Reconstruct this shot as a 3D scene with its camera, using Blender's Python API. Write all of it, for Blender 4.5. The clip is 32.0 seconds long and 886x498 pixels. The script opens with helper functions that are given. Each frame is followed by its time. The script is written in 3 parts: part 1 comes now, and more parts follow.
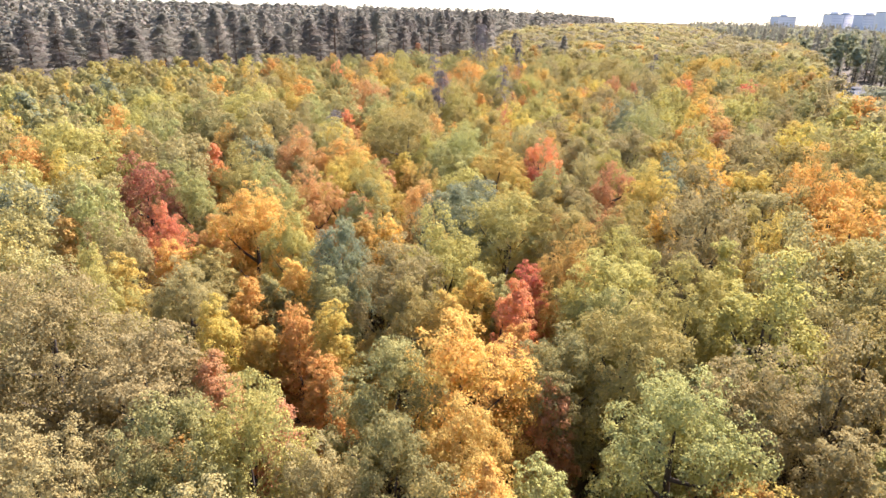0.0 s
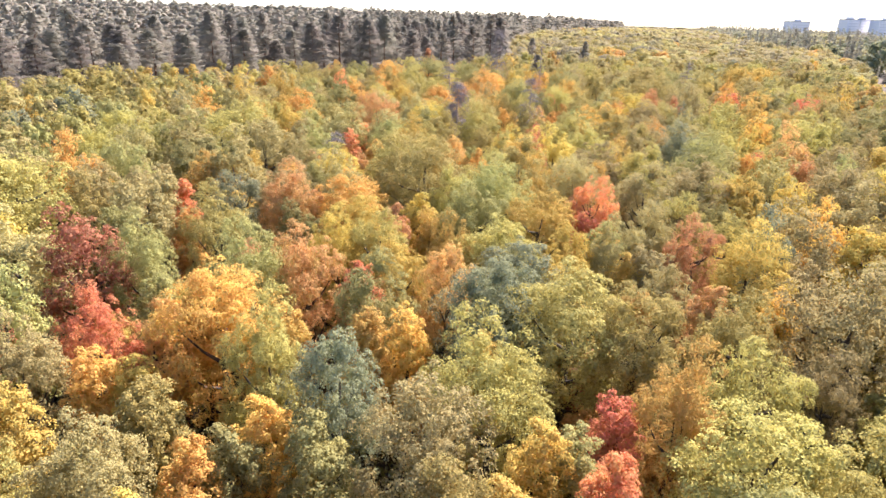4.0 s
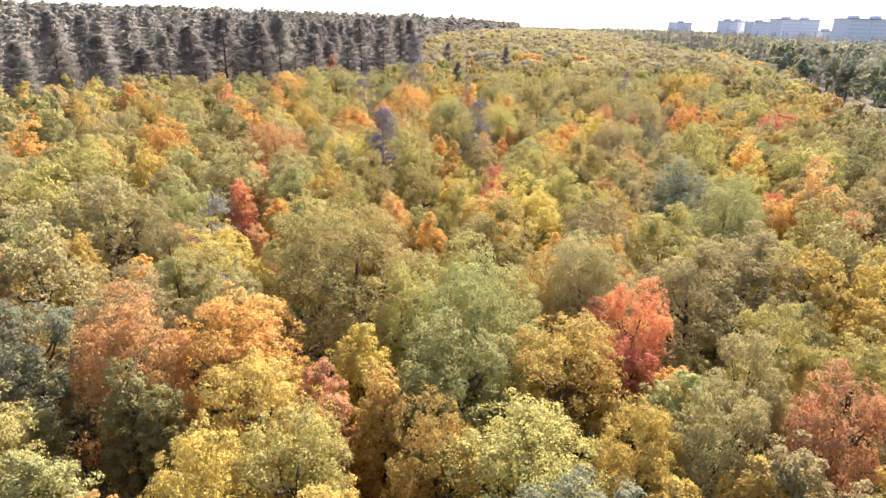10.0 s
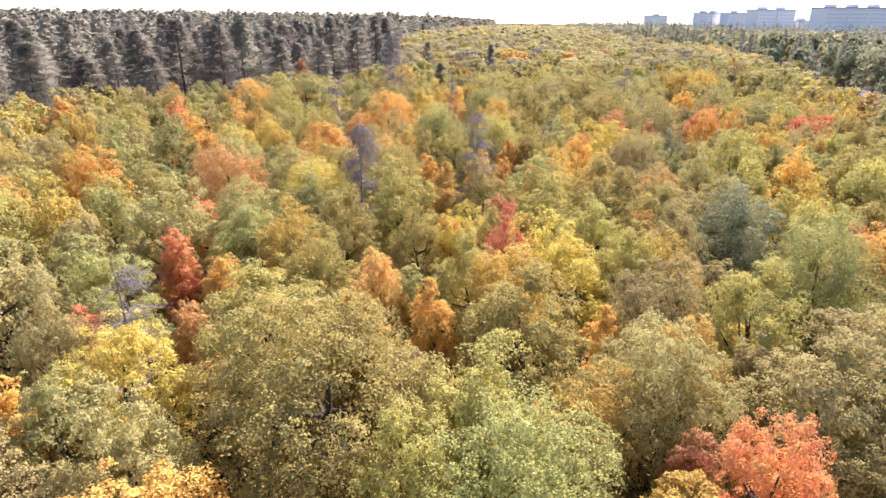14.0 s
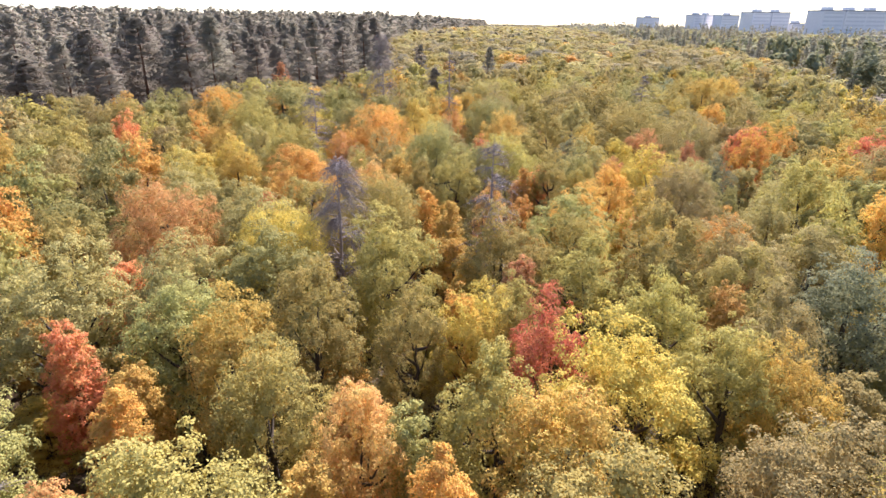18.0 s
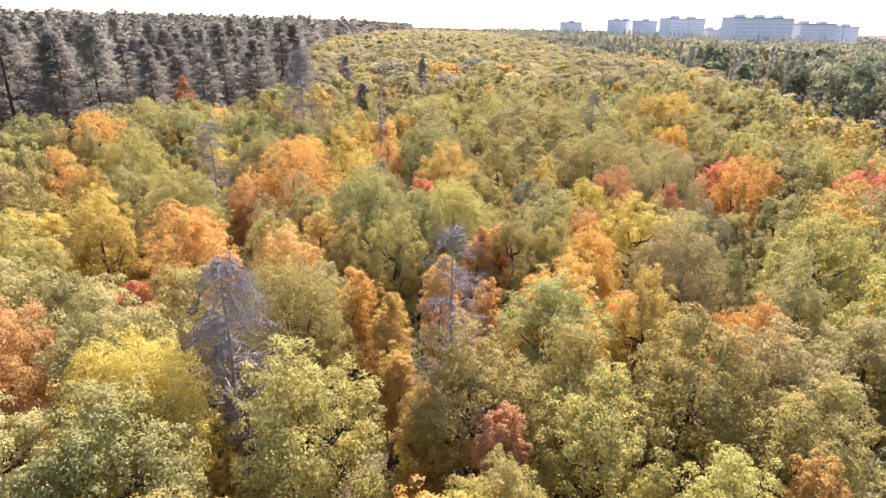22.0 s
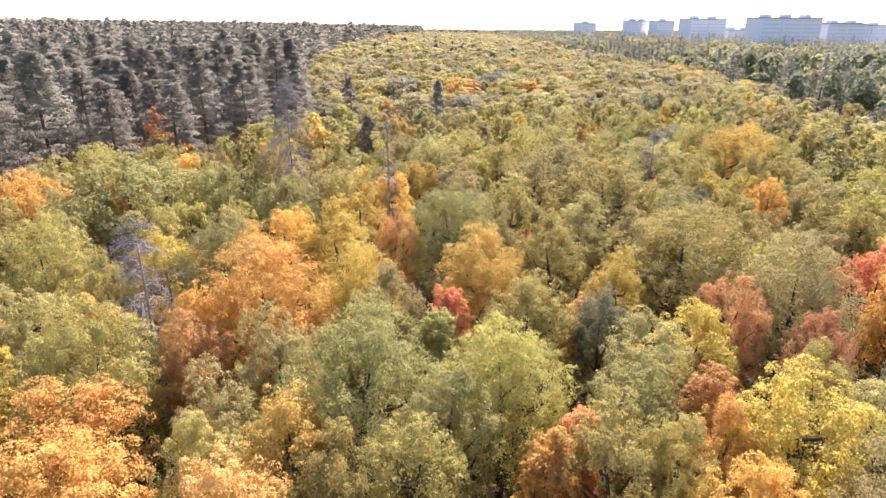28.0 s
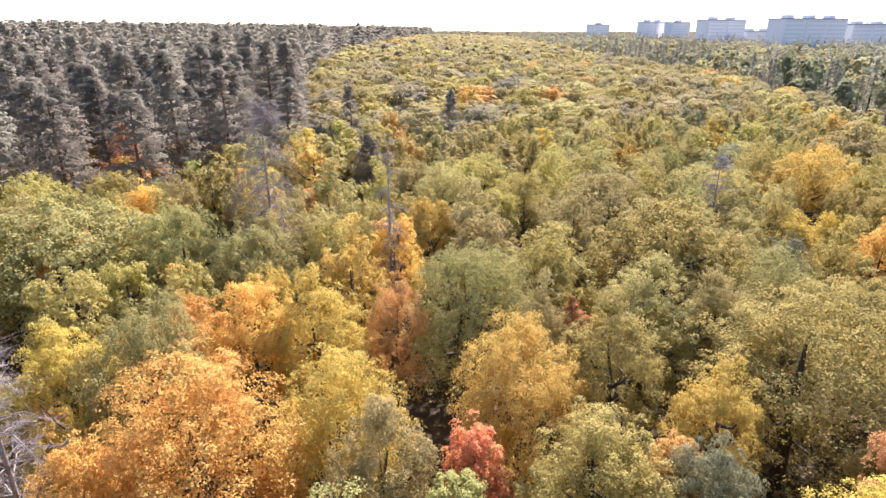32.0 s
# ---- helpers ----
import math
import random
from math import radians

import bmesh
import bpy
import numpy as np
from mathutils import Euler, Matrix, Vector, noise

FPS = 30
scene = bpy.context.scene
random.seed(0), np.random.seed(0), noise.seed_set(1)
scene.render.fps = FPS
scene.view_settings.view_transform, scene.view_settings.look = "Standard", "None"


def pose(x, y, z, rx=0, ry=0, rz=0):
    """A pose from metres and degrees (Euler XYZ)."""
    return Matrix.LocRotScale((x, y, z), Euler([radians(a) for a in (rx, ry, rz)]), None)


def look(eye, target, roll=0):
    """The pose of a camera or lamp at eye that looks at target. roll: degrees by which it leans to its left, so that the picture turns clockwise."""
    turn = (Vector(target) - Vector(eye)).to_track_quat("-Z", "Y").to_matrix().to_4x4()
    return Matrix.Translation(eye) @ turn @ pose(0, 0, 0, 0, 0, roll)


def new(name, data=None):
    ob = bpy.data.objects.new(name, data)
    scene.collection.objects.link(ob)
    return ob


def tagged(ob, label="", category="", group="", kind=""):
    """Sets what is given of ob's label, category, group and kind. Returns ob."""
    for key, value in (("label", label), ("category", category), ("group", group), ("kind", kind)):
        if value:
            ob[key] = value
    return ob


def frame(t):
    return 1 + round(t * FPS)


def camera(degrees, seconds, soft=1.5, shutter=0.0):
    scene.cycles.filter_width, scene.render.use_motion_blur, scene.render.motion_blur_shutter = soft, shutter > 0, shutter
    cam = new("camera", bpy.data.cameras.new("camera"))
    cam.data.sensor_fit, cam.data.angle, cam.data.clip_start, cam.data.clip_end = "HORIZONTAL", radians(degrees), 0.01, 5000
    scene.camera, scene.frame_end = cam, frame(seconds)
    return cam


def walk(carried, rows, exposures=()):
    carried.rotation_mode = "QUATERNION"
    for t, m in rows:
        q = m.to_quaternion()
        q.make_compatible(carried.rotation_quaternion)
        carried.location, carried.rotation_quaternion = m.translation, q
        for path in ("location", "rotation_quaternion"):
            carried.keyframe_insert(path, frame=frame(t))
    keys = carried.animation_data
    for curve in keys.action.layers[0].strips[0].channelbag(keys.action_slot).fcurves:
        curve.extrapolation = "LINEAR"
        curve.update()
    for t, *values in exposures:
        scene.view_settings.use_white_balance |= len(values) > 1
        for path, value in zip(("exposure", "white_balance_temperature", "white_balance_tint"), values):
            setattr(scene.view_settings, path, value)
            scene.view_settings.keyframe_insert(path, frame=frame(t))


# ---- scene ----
cam = camera(73.4, 32.0, soft=1.5)
PATH = [
    (0, (-0.025, 0.516, 23.766), (-0.019, 2.38, 23.041), 1.0),
    (0.5, (-0.035, 1.657, 23.763), (-0.04, 3.521, 23.038), 1.0),
    (1, (-0.133, 2.917, 23.748), (-0.148, 4.782, 23.025), 1.1),
    (1.5, (-0.264, 4.356, 23.722), (-0.289, 6.222, 23.002), 1.1),
    (2, (-0.539, 6.039, 23.746), (-0.558, 7.905, 23.027), 1.0),
    (2.5, (-0.789, 7.765, 23.768), (-0.804, 9.632, 23.05), 1.0),
    (3, (-1.066, 9.578, 23.822), (-1.078, 11.445, 23.105), 1.2),
    (3.5, (-1.437, 11.556, 23.915), (-1.446, 13.423, 23.197), 1.3),
    (5.5, (-2.728, 19.341, 24.312), (-2.737, 21.208, 23.596), 1.3),
    (6, (-2.879, 21.165, 24.389), (-2.829, 23.032, 23.674), 1.4),
    (6.5, (-3.018, 22.93, 24.4), (-2.889, 24.795, 23.69), 1.3),
    (7, (-3.224, 24.603, 24.399), (-3.055, 26.466, 23.69), 1.4),
    (7.5, (-3.497, 26.22, 24.398), (-3.335, 28.083, 23.689), 1.4),
    (8, (-3.718, 27.844, 24.396), (-3.563, 29.707, 23.687), 1.3),
    (8.5, (-3.92, 29.366, 24.414), (-3.77, 31.23, 23.705), 1.3),
    (9, (-4.051, 30.889, 24.45), (-3.895, 32.753, 23.741), 1.1),
    (9.5, (-4.071, 32.466, 24.468), (-3.866, 34.325, 23.76), 1.2),
    (10, (-4.093, 34.109, 24.445), (-3.799, 35.956, 23.736), 1.3),
    (10.5, (-4.125, 35.693, 24.443), (-3.755, 37.526, 23.734), 1.4),
    (11, (-4.142, 37.19, 24.388), (-3.763, 39.023, 23.681), 1.3),
    (11.5, (-4.087, 38.618, 24.33), (-3.715, 40.453, 23.627), 1.2),
    (12, (-3.937, 40.149, 24.26), (-3.572, 41.987, 23.56), 0.9),
    (12.5, (-3.901, 41.718, 24.19), (-3.536, 43.555, 23.489), 0.8),
    (13, (-3.765, 43.272, 24.127), (-3.402, 45.109, 23.427), 0.8),
    (13.5, (-3.556, 44.936, 24.194), (-3.197, 46.77, 23.479), 0.4),
    (15.5, (-2.887, 51.233, 24.271), (-2.535, 53.073, 23.573), -0.3),
    (16, (-2.839, 52.882, 24.344), (-2.486, 54.718, 23.635), 0.2),
    (16.5, (-2.668, 54.584, 24.36), (-2.314, 56.419, 23.647), 0.3),
    (17, (-2.415, 56.209, 24.329), (-2.064, 58.044, 23.616), 0.4),
    (17.5, (-2.136, 57.775, 24.295), (-1.785, 59.61, 23.583), 0.3),
    (18, (-1.844, 59.42, 24.287), (-1.455, 61.248, 23.575), 0.4),
    (18.5, (-1.503, 61.029, 24.308), (-1.057, 62.844, 23.597), 0.5),
    (19, (-1.079, 62.555, 24.337), (-0.572, 64.355, 23.627), 0.7),
    (19.5, (-0.905, 64.206, 24.422), (-0.326, 65.984, 23.715), 0.8),
    (20, (-0.589, 65.831, 24.515), (0.03, 67.597, 23.809), 0.8),
    (20.5, (-0.281, 67.479, 24.645), (0.336, 69.245, 23.94), 0.8),
    (21, (-0.035, 69.039, 24.877), (0.581, 70.807, 24.173), 0.8),
    (21.5, (0.285, 70.611, 25.128), (0.896, 72.381, 24.424), 0.8),
    (22, (0.674, 72.212, 25.379), (1.278, 73.984, 24.677), 0.8),
    (22.5, (1.126, 73.702, 25.713), (1.721, 75.478, 25.011), 0.6),
    (23, (1.375, 75.32, 26.071), (1.977, 77.091, 25.366), 0.6),
    (23.5, (1.99, 76.828, 26.466), (2.576, 78.606, 25.762), 0.3),
    (24, (2.372, 78.302, 26.872), (2.954, 80.081, 26.167), 0.3),
    (24.5, (2.7, 79.744, 27.18), (3.28, 81.524, 26.478), 0.3),
    (25, (3.137, 81.298, 27.234), (3.713, 83.083, 26.538), 0.2),
    (25.5, (3.482, 82.872, 27.268), (4.056, 84.657, 26.571), 0.2),
    (27.5, (4.846, 89.23, 27.723), (5.421, 91.013, 27.022), 0.5),
    (28, (5.199, 90.737, 27.794), (5.77, 92.521, 27.093), 0.2),
    (28.5, (5.621, 92.386, 27.795), (6.188, 94.17, 27.09), 0.4),
    (29, (6.004, 94.11, 27.765), (6.573, 95.894, 27.062), 0.3),
    (29.5, (6.409, 95.815, 27.737), (6.979, 97.6, 27.037), 0.3),
    (30, (6.875, 97.626, 27.704), (7.445, 99.412, 27.007), 0.4),
    (30.5, (7.409, 99.484, 27.735), (7.974, 101.271, 27.036), 0.4),
    (31, (7.978, 101.315, 27.781), (8.539, 103.103, 27.081), 0.5),
    (31.5, (8.502, 102.972, 27.863), (9.058, 104.761, 27.164), 0.4),
    (32, (8.934, 104.309, 27.823), (9.476, 106.103, 27.127), 0.1),
]
EXPOSURES = [(0, 1.69, 5950, 18), (3.5, 1.79, 5950, 18), (9, 1.66, 5950, 18), (13.5, 1.72, 5950, 18), (15.5, 1.46, 5950, 18), (19, 1.52, 5950, 18), (21, 1.59, 5950, 18), (23.5, 1.78, 5950, 18), (32, 1.72, 5950, 18)]
walk(cam, [(t, look(eye, target, roll)) for t, eye, target, roll in PATH], EXPOSURES)

# ---------------------------------------------------------------- light
SUN_AZ, SUN_EL = 37.0, 42.0            # degrees clockwise from +y, above the horizon
world = bpy.data.worlds.new("sky")
scene.world = world
world.use_nodes = True
wn = world.node_tree.nodes
sky = wn.new("ShaderNodeTexSky")
sky.sky_type = "NISHITA"
sky.sun_disc = False
sky.sun_elevation, sky.sun_rotation = radians(SUN_EL), radians(SUN_AZ)
sky.air_density, sky.dust_density, sky.ozone_density = 1.0, 0.4, 2.0
wn["Background"].inputs["Strength"].default_value = 0.085
world.node_tree.links.new(sky.outputs[0], wn["Background"].inputs["Color"])

sun_data = bpy.data.lights.new("sun", "SUN")
sun_data.energy, sun_data.angle, sun_data.color = 5.0, radians(0.6), (1.0, 0.91, 0.82)
sun = new("sun", sun_data)
sun_way = Vector((math.sin(radians(SUN_AZ)) * math.cos(radians(SUN_EL)), math.cos(radians(SUN_AZ)) * math.cos(radians(SUN_EL)), math.sin(radians(SUN_EL))))
sun.matrix_world = look(sun_way * 300, (0, 0, 0))

# ---------------------------------------------------------------- terrain
rng = np.random.default_rng(7)
PINE_EDGE = [(-140, 60), (-78, 112), (-58, 143), (-27, 157), (-8, 168), (3, 177), (10, 186), (14, 198), (17, 221), (25, 292), (33, 325), (42, 386), (84, 512), (150, 720), (250, 1000), (420, 1500)]
POPLAR_EDGE = [(92, 60), (79, 105), (84, 128), (97, 160), (121, 200), (140, 245), (149, 285), (154, 335), (186, 460), (290, 760), (420, 1100), (560, 1500)]


def edge_x(edge, y):
    """The x of a boundary of the wood at a given y."""
    return np.interp(y, [p[1] for p in edge], [p[0] for p in edge])


def ground_z(x, y):
    """Height of the ground: a slow rise ahead, a little more under the pines, a fall towards the town."""
    z = 0.02 * np.clip(np.asarray(y, float) - 40, -60, 380)
    pine = np.clip(edge_x(PINE_EDGE, y) - np.asarray(x, float), 0, 600)
    town = np.clip(np.asarray(x, float) - edge_x(POPLAR_EDGE, y), 0, 400)
    return z + 0.0115 * np.clip(pine - 30, 0, 350) - 0.012 * town


# ---------------------------------------------------------------- materials
def material(name):
    m = bpy.data.materials.new(name)
    m.use_nodes = True
    n, l = m.node_tree.nodes, m.node_tree.links
    return m, n, l, n["Principled BSDF"]


def mix_colour(n, l, fac, a, b, mode="MIX"):
    """A colour mix node; fac, a, b are sockets or values. Returns its output."""
    mx = n.new("ShaderNodeMix")
    mx.data_type, mx.blend_type = "RGBA", mode
    for sock, v in ((mx.inputs[0], fac), (mx.inputs[6], a), (mx.inputs[7], b)):
        if isinstance(v, bpy.types.NodeSocket):
            l.new(v, sock)
        else:
            sock.default_value = v if isinstance(v, (int, float)) else (*v, 1)
    return mx.outputs[2]


def noise_of(n, l, scale, detail=3.0, coord="Object", rough=0.55):
    tc = n.new("ShaderNodeTexCoord")
    nz = n.new("ShaderNodeTexNoise")
    nz.inputs["Scale"].default_value, nz.inputs["Detail"].default_value, nz.inputs["Roughness"].default_value = scale, detail, rough
    l.new(tc.outputs[coord], nz.inputs["Vector"])
    return nz.outputs["Fac"]


def ramp_of(n, l, fac, lo, hi):
    r = n.new("ShaderNodeMapRange")
    l.new(fac, r.inputs[0])
    r.inputs[1].default_value, r.inputs[2].default_value = lo, hi
    return r.outputs[0]


def leaf_material(name, main, second, third, through_light=0.38, patch=0.42, spread=0.3, leaf_spread=0.15):
    """Autumn leaves: a main colour, a second in patches of the crown, a third on single leaves; light comes through them."""
    m, n, l, p = material(name)
    info, geo = n.new("ShaderNodeObjectInfo"), n.new("ShaderNodeNewGeometry")
    patches = ramp_of(n, l, noise_of(n, l, patch, 2.0), 0.45, 0.62)
    c = mix_colour(n, l, patches, main, second)
    single = ramp_of(n, l, geo.outputs["Random Per Island"], 0.55, 1.0)
    c = mix_colour(n, l, single, c, third)
    hsv = n.new("ShaderNodeHueSaturation")
    l.new(c, hsv.inputs["Color"])
    hsv.inputs["Saturation"].default_value = 0.955
    tree_hue = ramp_of(n, l, info.outputs["Random"], 0.0, 1.0)
    hue = n.new("ShaderNodeMapRange")
    l.new(tree_hue, hue.inputs[0])
    hue.inputs[3].default_value, hue.inputs[4].default_value = 0.488, 0.512
    l.new(hue.outputs[0], hsv.inputs["Hue"])
    leaf_value = n.new("ShaderNodeMath")
    leaf_value.operation = "MULTIPLY_ADD"
    l.new(geo.outputs["Random Per Island"], leaf_value.inputs[0])
    leaf_value.inputs[1].default_value = leaf_spread
    wide = n.new("ShaderNodeMath")
    wide.operation = "MULTIPLY_ADD"
    l.new(info.outputs["Random"], wide.inputs[0])
    wide.inputs[1].default_value, wide.inputs[2].default_value = spread, 1.02 - spread / 2 - leaf_spread / 2
    l.new(wide.outputs[0], leaf_value.inputs[2])
    l.new(leaf_value.outputs[0], hsv.inputs["Value"])
    out = hsv.outputs[0]
    l.new(out, p.inputs["Base Color"])
    p.inputs["Roughness"].default_value = 0.8
    p.inputs["Specular IOR Level"].default_value = 0.1
    tr = n.new("ShaderNodeBsdfTranslucent")
    l.new(out, tr.inputs["Color"])
    ms = n.new("ShaderNodeMixShader")
    ms.inputs[0].default_value = through_light
    l.new(p.outputs[0], ms.inputs[1])
    l.new(tr.outputs[0], ms.inputs[2])
    l.new(ms.outputs[0], n["Material Output"].inputs["Surface"])
    return m


def rough_material(name, a, b, scale, rough=0.9, bump=0.3, fine=8.0):
    """A rough natural surface in two tones at two scales, with fine relief."""
    m, n, l, p = material(name)
    big = ramp_of(n, l, noise_of(n, l, scale, 4.0), 0.35, 0.65)
    small = ramp_of(n, l, noise_of(n, l, scale * fine, 5.0, rough=0.7), 0.3, 0.7)
    c = mix_colour(n, l, big, a, b)
    c = mix_colour(n, l, small, c, tuple(v * 0.55 for v in a))
    l.new(c, p.inputs["Base Color"])
    p.inputs["Roughness"].default_value = rough
    p.inputs["Specular IOR Level"].default_value = 0.25
    bm = n.new("ShaderNodeBump")
    bm.inputs["Strength"].default_value = bump
    l.new(small, bm.inputs["Height"])
    l.new(bm.outputs[0], p.inputs["Normal"])
    return m


def plain_material(name, colour, rough=0.5, metal=0.0):
    m, n, l, p = material(name)
    wear = ramp_of(n, l, noise_of(n, l, 3.0, 4.0), 0.3, 0.75)
    l.new(mix_colour(n, l, wear, colour, tuple(v * 0.82 for v in colour)), p.inputs["Base Color"])
    p.inputs["Roughness"].default_value, p.inputs["Metallic"].default_value = rough, metal
    return m


LEAVES = {
    "red": leaf_material("red_leaves", (0.70, 0.255, 0.10), (0.70, 0.36, 0.11), (0.68, 0.21, 0.11)),
    "pink": leaf_material("salmon_leaves", (0.66, 0.385, 0.125), (0.62, 0.43, 0.12), (0.66, 0.325, 0.105)),
    "orange": leaf_material("orange_leaves", (0.72, 0.42, 0.085), (0.70, 0.48, 0.10), (0.70, 0.355, 0.08)),
    "amber": leaf_material("amber_leaves", (0.61, 0.395, 0.085), (0.59, 0.43, 0.105), (0.57, 0.325, 0.075)),
    "yellow": leaf_material("yellow_leaves", (0.60, 0.44, 0.085), (0.53, 0.41, 0.095), (0.62, 0.39, 0.075)),
    "lime": leaf_material("yellow_green_leaves", (0.47, 0.382, 0.105), (0.405, 0.35, 0.108), (0.515, 0.405, 0.10)),
    "green": leaf_material("green_leaves", (0.36, 0.335, 0.115), (0.405, 0.35, 0.112), (0.43, 0.37, 0.11)),
    "dark": leaf_material("blue_green_leaves", (0.25, 0.258, 0.15), (0.29, 0.282, 0.14), (0.32, 0.30, 0.13)),
    "tan": leaf_material("olive_tan_leaves", (0.44, 0.355, 0.132), (0.39, 0.33, 0.132), (0.49, 0.378, 0.126)),
    # next three: leaf colours for distant masses, with air haze mixed into them
    "faded": leaf_material("haze_olive_leaves", (0.40, 0.345, 0.155), (0.435, 0.355, 0.155), (0.455, 0.37, 0.16), 0.42, 0.02, 0.3, 0.06),
    "straw": leaf_material("haze_straw_leaves", (0.47, 0.38, 0.145), (0.43, 0.36, 0.15), (0.48, 0.375, 0.14), 0.42, 0.02, 0.3, 0.06),
    "grey": leaf_material("haze_grey_leaves", (0.36, 0.325, 0.19), (0.395, 0.335, 0.185), (0.41, 0.355, 0.195), 0.42, 0.02, 0.3, 0.06),
    "rust": leaf_material("rust_leaves", (0.52, 0.245, 0.105), (0.50, 0.28, 0.11), (0.55, 0.21, 0.09)),
}
NEEDLES = leaf_material("pine_needles", (0.265, 0.235, 0.178), (0.31, 0.25, 0.198), (0.275, 0.255, 0.185), 0.62, 0.3, 0.32, 0.05)
POPLAR_LEAVES = leaf_material("poplar_leaves", (0.36, 0.335, 0.235), (0.40, 0.35, 0.235), (0.43, 0.39, 0.29), 0.4, 0.3)
BARK = rough_material("dark_bark", (0.085, 0.065, 0.05), (0.13, 0.105, 0.085), 1.5)
PINE_BARK = rough_material("pine_bark", (0.24, 0.12, 0.065), (0.15, 0.10, 0.08), 0.6)
DEAD_WOOD = rough_material("weathered_grey_wood", (0.40, 0.335, 0.31), (0.29, 0.24, 0.225), 1.2, bump=0.2)
LITTER = rough_material("leaf_litter", (0.10, 0.072, 0.042), (0.16, 0.105, 0.045), 0.12, fine=30.0, bump=0.6)
ASPHALT = rough_material("asphalt", (0.09, 0.09, 0.095), (0.12, 0.12, 0.12), 0.3, fine=20.0, bump=0.1)

# ---------------------------------------------------------------- mesh helpers
def mesh_of(name, verts, quads, tris=None, smooth=True):
    """A mesh from arrays of corners and of four- and three-cornered faces."""
    verts = np.asarray(verts, np.float32)
    quads = np.zeros((0, 4), np.int32) if quads is None else np.asarray(quads, np.int32).reshape(-1, 4)
    tris = np.zeros((0, 3), np.int32) if tris is None else np.asarray(tris, np.int32).reshape(-1, 3)
    me = bpy.data.meshes.new(name)
    me.vertices.add(len(verts))
    me.vertices.foreach_set("co", verts.ravel())
    me.loops.add(len(quads) * 4 + len(tris) * 3)
    me.loops.foreach_set("vertex_index", np.concatenate([quads.ravel(), tris.ravel()]))
    me.polygons.add(len(quads) + len(tris))
    starts = np.concatenate([np.arange(len(quads)) * 4, len(quads) * 4 + np.arange(len(tris)) * 3])
    me.polygons.foreach_set("loop_start", starts.astype(np.int32))
    me.polygons.foreach_set("use_smooth", np.full(len(starts), smooth))
    me.update(calc_edges=True)
    me.validate()
    return me


def unit(v):
    return v / np.maximum(np.linalg.norm(v, axis=-1, keepdims=True), 1e-9)


def leaf_quads(places, normals, size, r, narrow=0.72):
    """One small folded leaf or spray of leaves at each place. Returns corners and faces."""
    n = len(places)
    side = unit(np.cross(normals, r.normal(size=(n, 3))))
    along = np.cross(normals, side)
    size = np.asarray(size).reshape(-1, 1)
    fold = normals * size * 0.16
    v = np.empty((n, 4, 3))
    v[:, 0] = places - along * size * 0.5
    v[:, 1] = places + side * size * 0.5 * narrow + fold
    v[:, 2] = places + along * size * 0.5
    v[:, 3] = places - side * size * 0.5 * narrow + fold
    return v.reshape(-1, 3), np.arange(n * 4).reshape(-1, 4)


def tube(points, radii, sides=6):
    """A tapering tube along points. Returns corners and faces."""
    points = np.asarray(points, float)
    vs, qs = [], []
    for i, p in enumerate(points):
        d = unit(points[min(i + 1, len(points) - 1)] - points[max(i - 1, 0)])
        a = unit(np.cross(d, [0.31, 0.87, 0.11] if abs(d[2]) > 0.8 else [0, 0, 1.0]))
        b = np.cross(d, a)
        for k in range(sides):
            w = 2 * math.pi * k / sides
            vs.append(p + radii[i] * (math.cos(w) * a + math.sin(w) * b))
    for i in range(len(points) - 1):
        for k in range(sides):
            q = (k + 1) % sides
            qs.append((i * sides + k, i * sides + q, (i + 1) * sides + q, (i + 1) * sides + k))
    return np.array(vs), np.array(qs)


def joined(pieces):
    """Several (corners, faces) as one."""
    vs, qs, at = [], [], 0
    for v, q in pieces:
        vs.append(v)
        qs.append(q + at)
        at += len(v)
    return np.concatenate(vs), np.concatenate(qs)


COLOURED = {}                           # a mesh once for each colour of leaves


def part(name, me, mat, parent, label=""):
    """A mesh as one part of a thing. Parts of one form and one material share their mesh."""
    if not me.materials:
        me.materials.append(mat)
        COLOURED[me.name, mat.name] = me
    elif me.materials[0] is not mat:
        first = me
        if (first.name, mat.name) not in COLOURED:
            me = first.copy()
            me.materials[0] = mat
            COLOURED[first.name, mat.name] = me
        me = COLOURED[first.name, mat.name]
    ob = new(name, me)
    ob.parent = parent
    if label:
        tagged(ob, label)
    return ob


# ---------------------------------------------------------------- tree forms
def clump_leaves(centres, radii, per, leaf, r, squash=0.8, middle=None, under=-0.45, narrow=0.72, jitter=0.6):
    """Leaves on the upper shells of many clumps."""
    k = np.repeat(np.arange(len(centres)), per)
    d = unit(r.normal(size=(len(k), 3)))
    low = d[:, 2] < under
    d[low, 2] *= -1
    rad = radii[k] * r.uniform(0.35, 1.0, len(k)) ** 0.45
    places = centres[k] + d * rad[:, None] * np.array([1, 1, squash])
    out = unit(centres[k] - middle) if middle is not None else 0 * d
    normals = unit(0.6 * d + 0.35 * out + np.array([0, 0, 0.3]) + jitter * r.normal(size=d.shape))
    return leaf_quads(places, normals, r.uniform(0.65, 1.25, len(k)) * leaf, r, narrow)


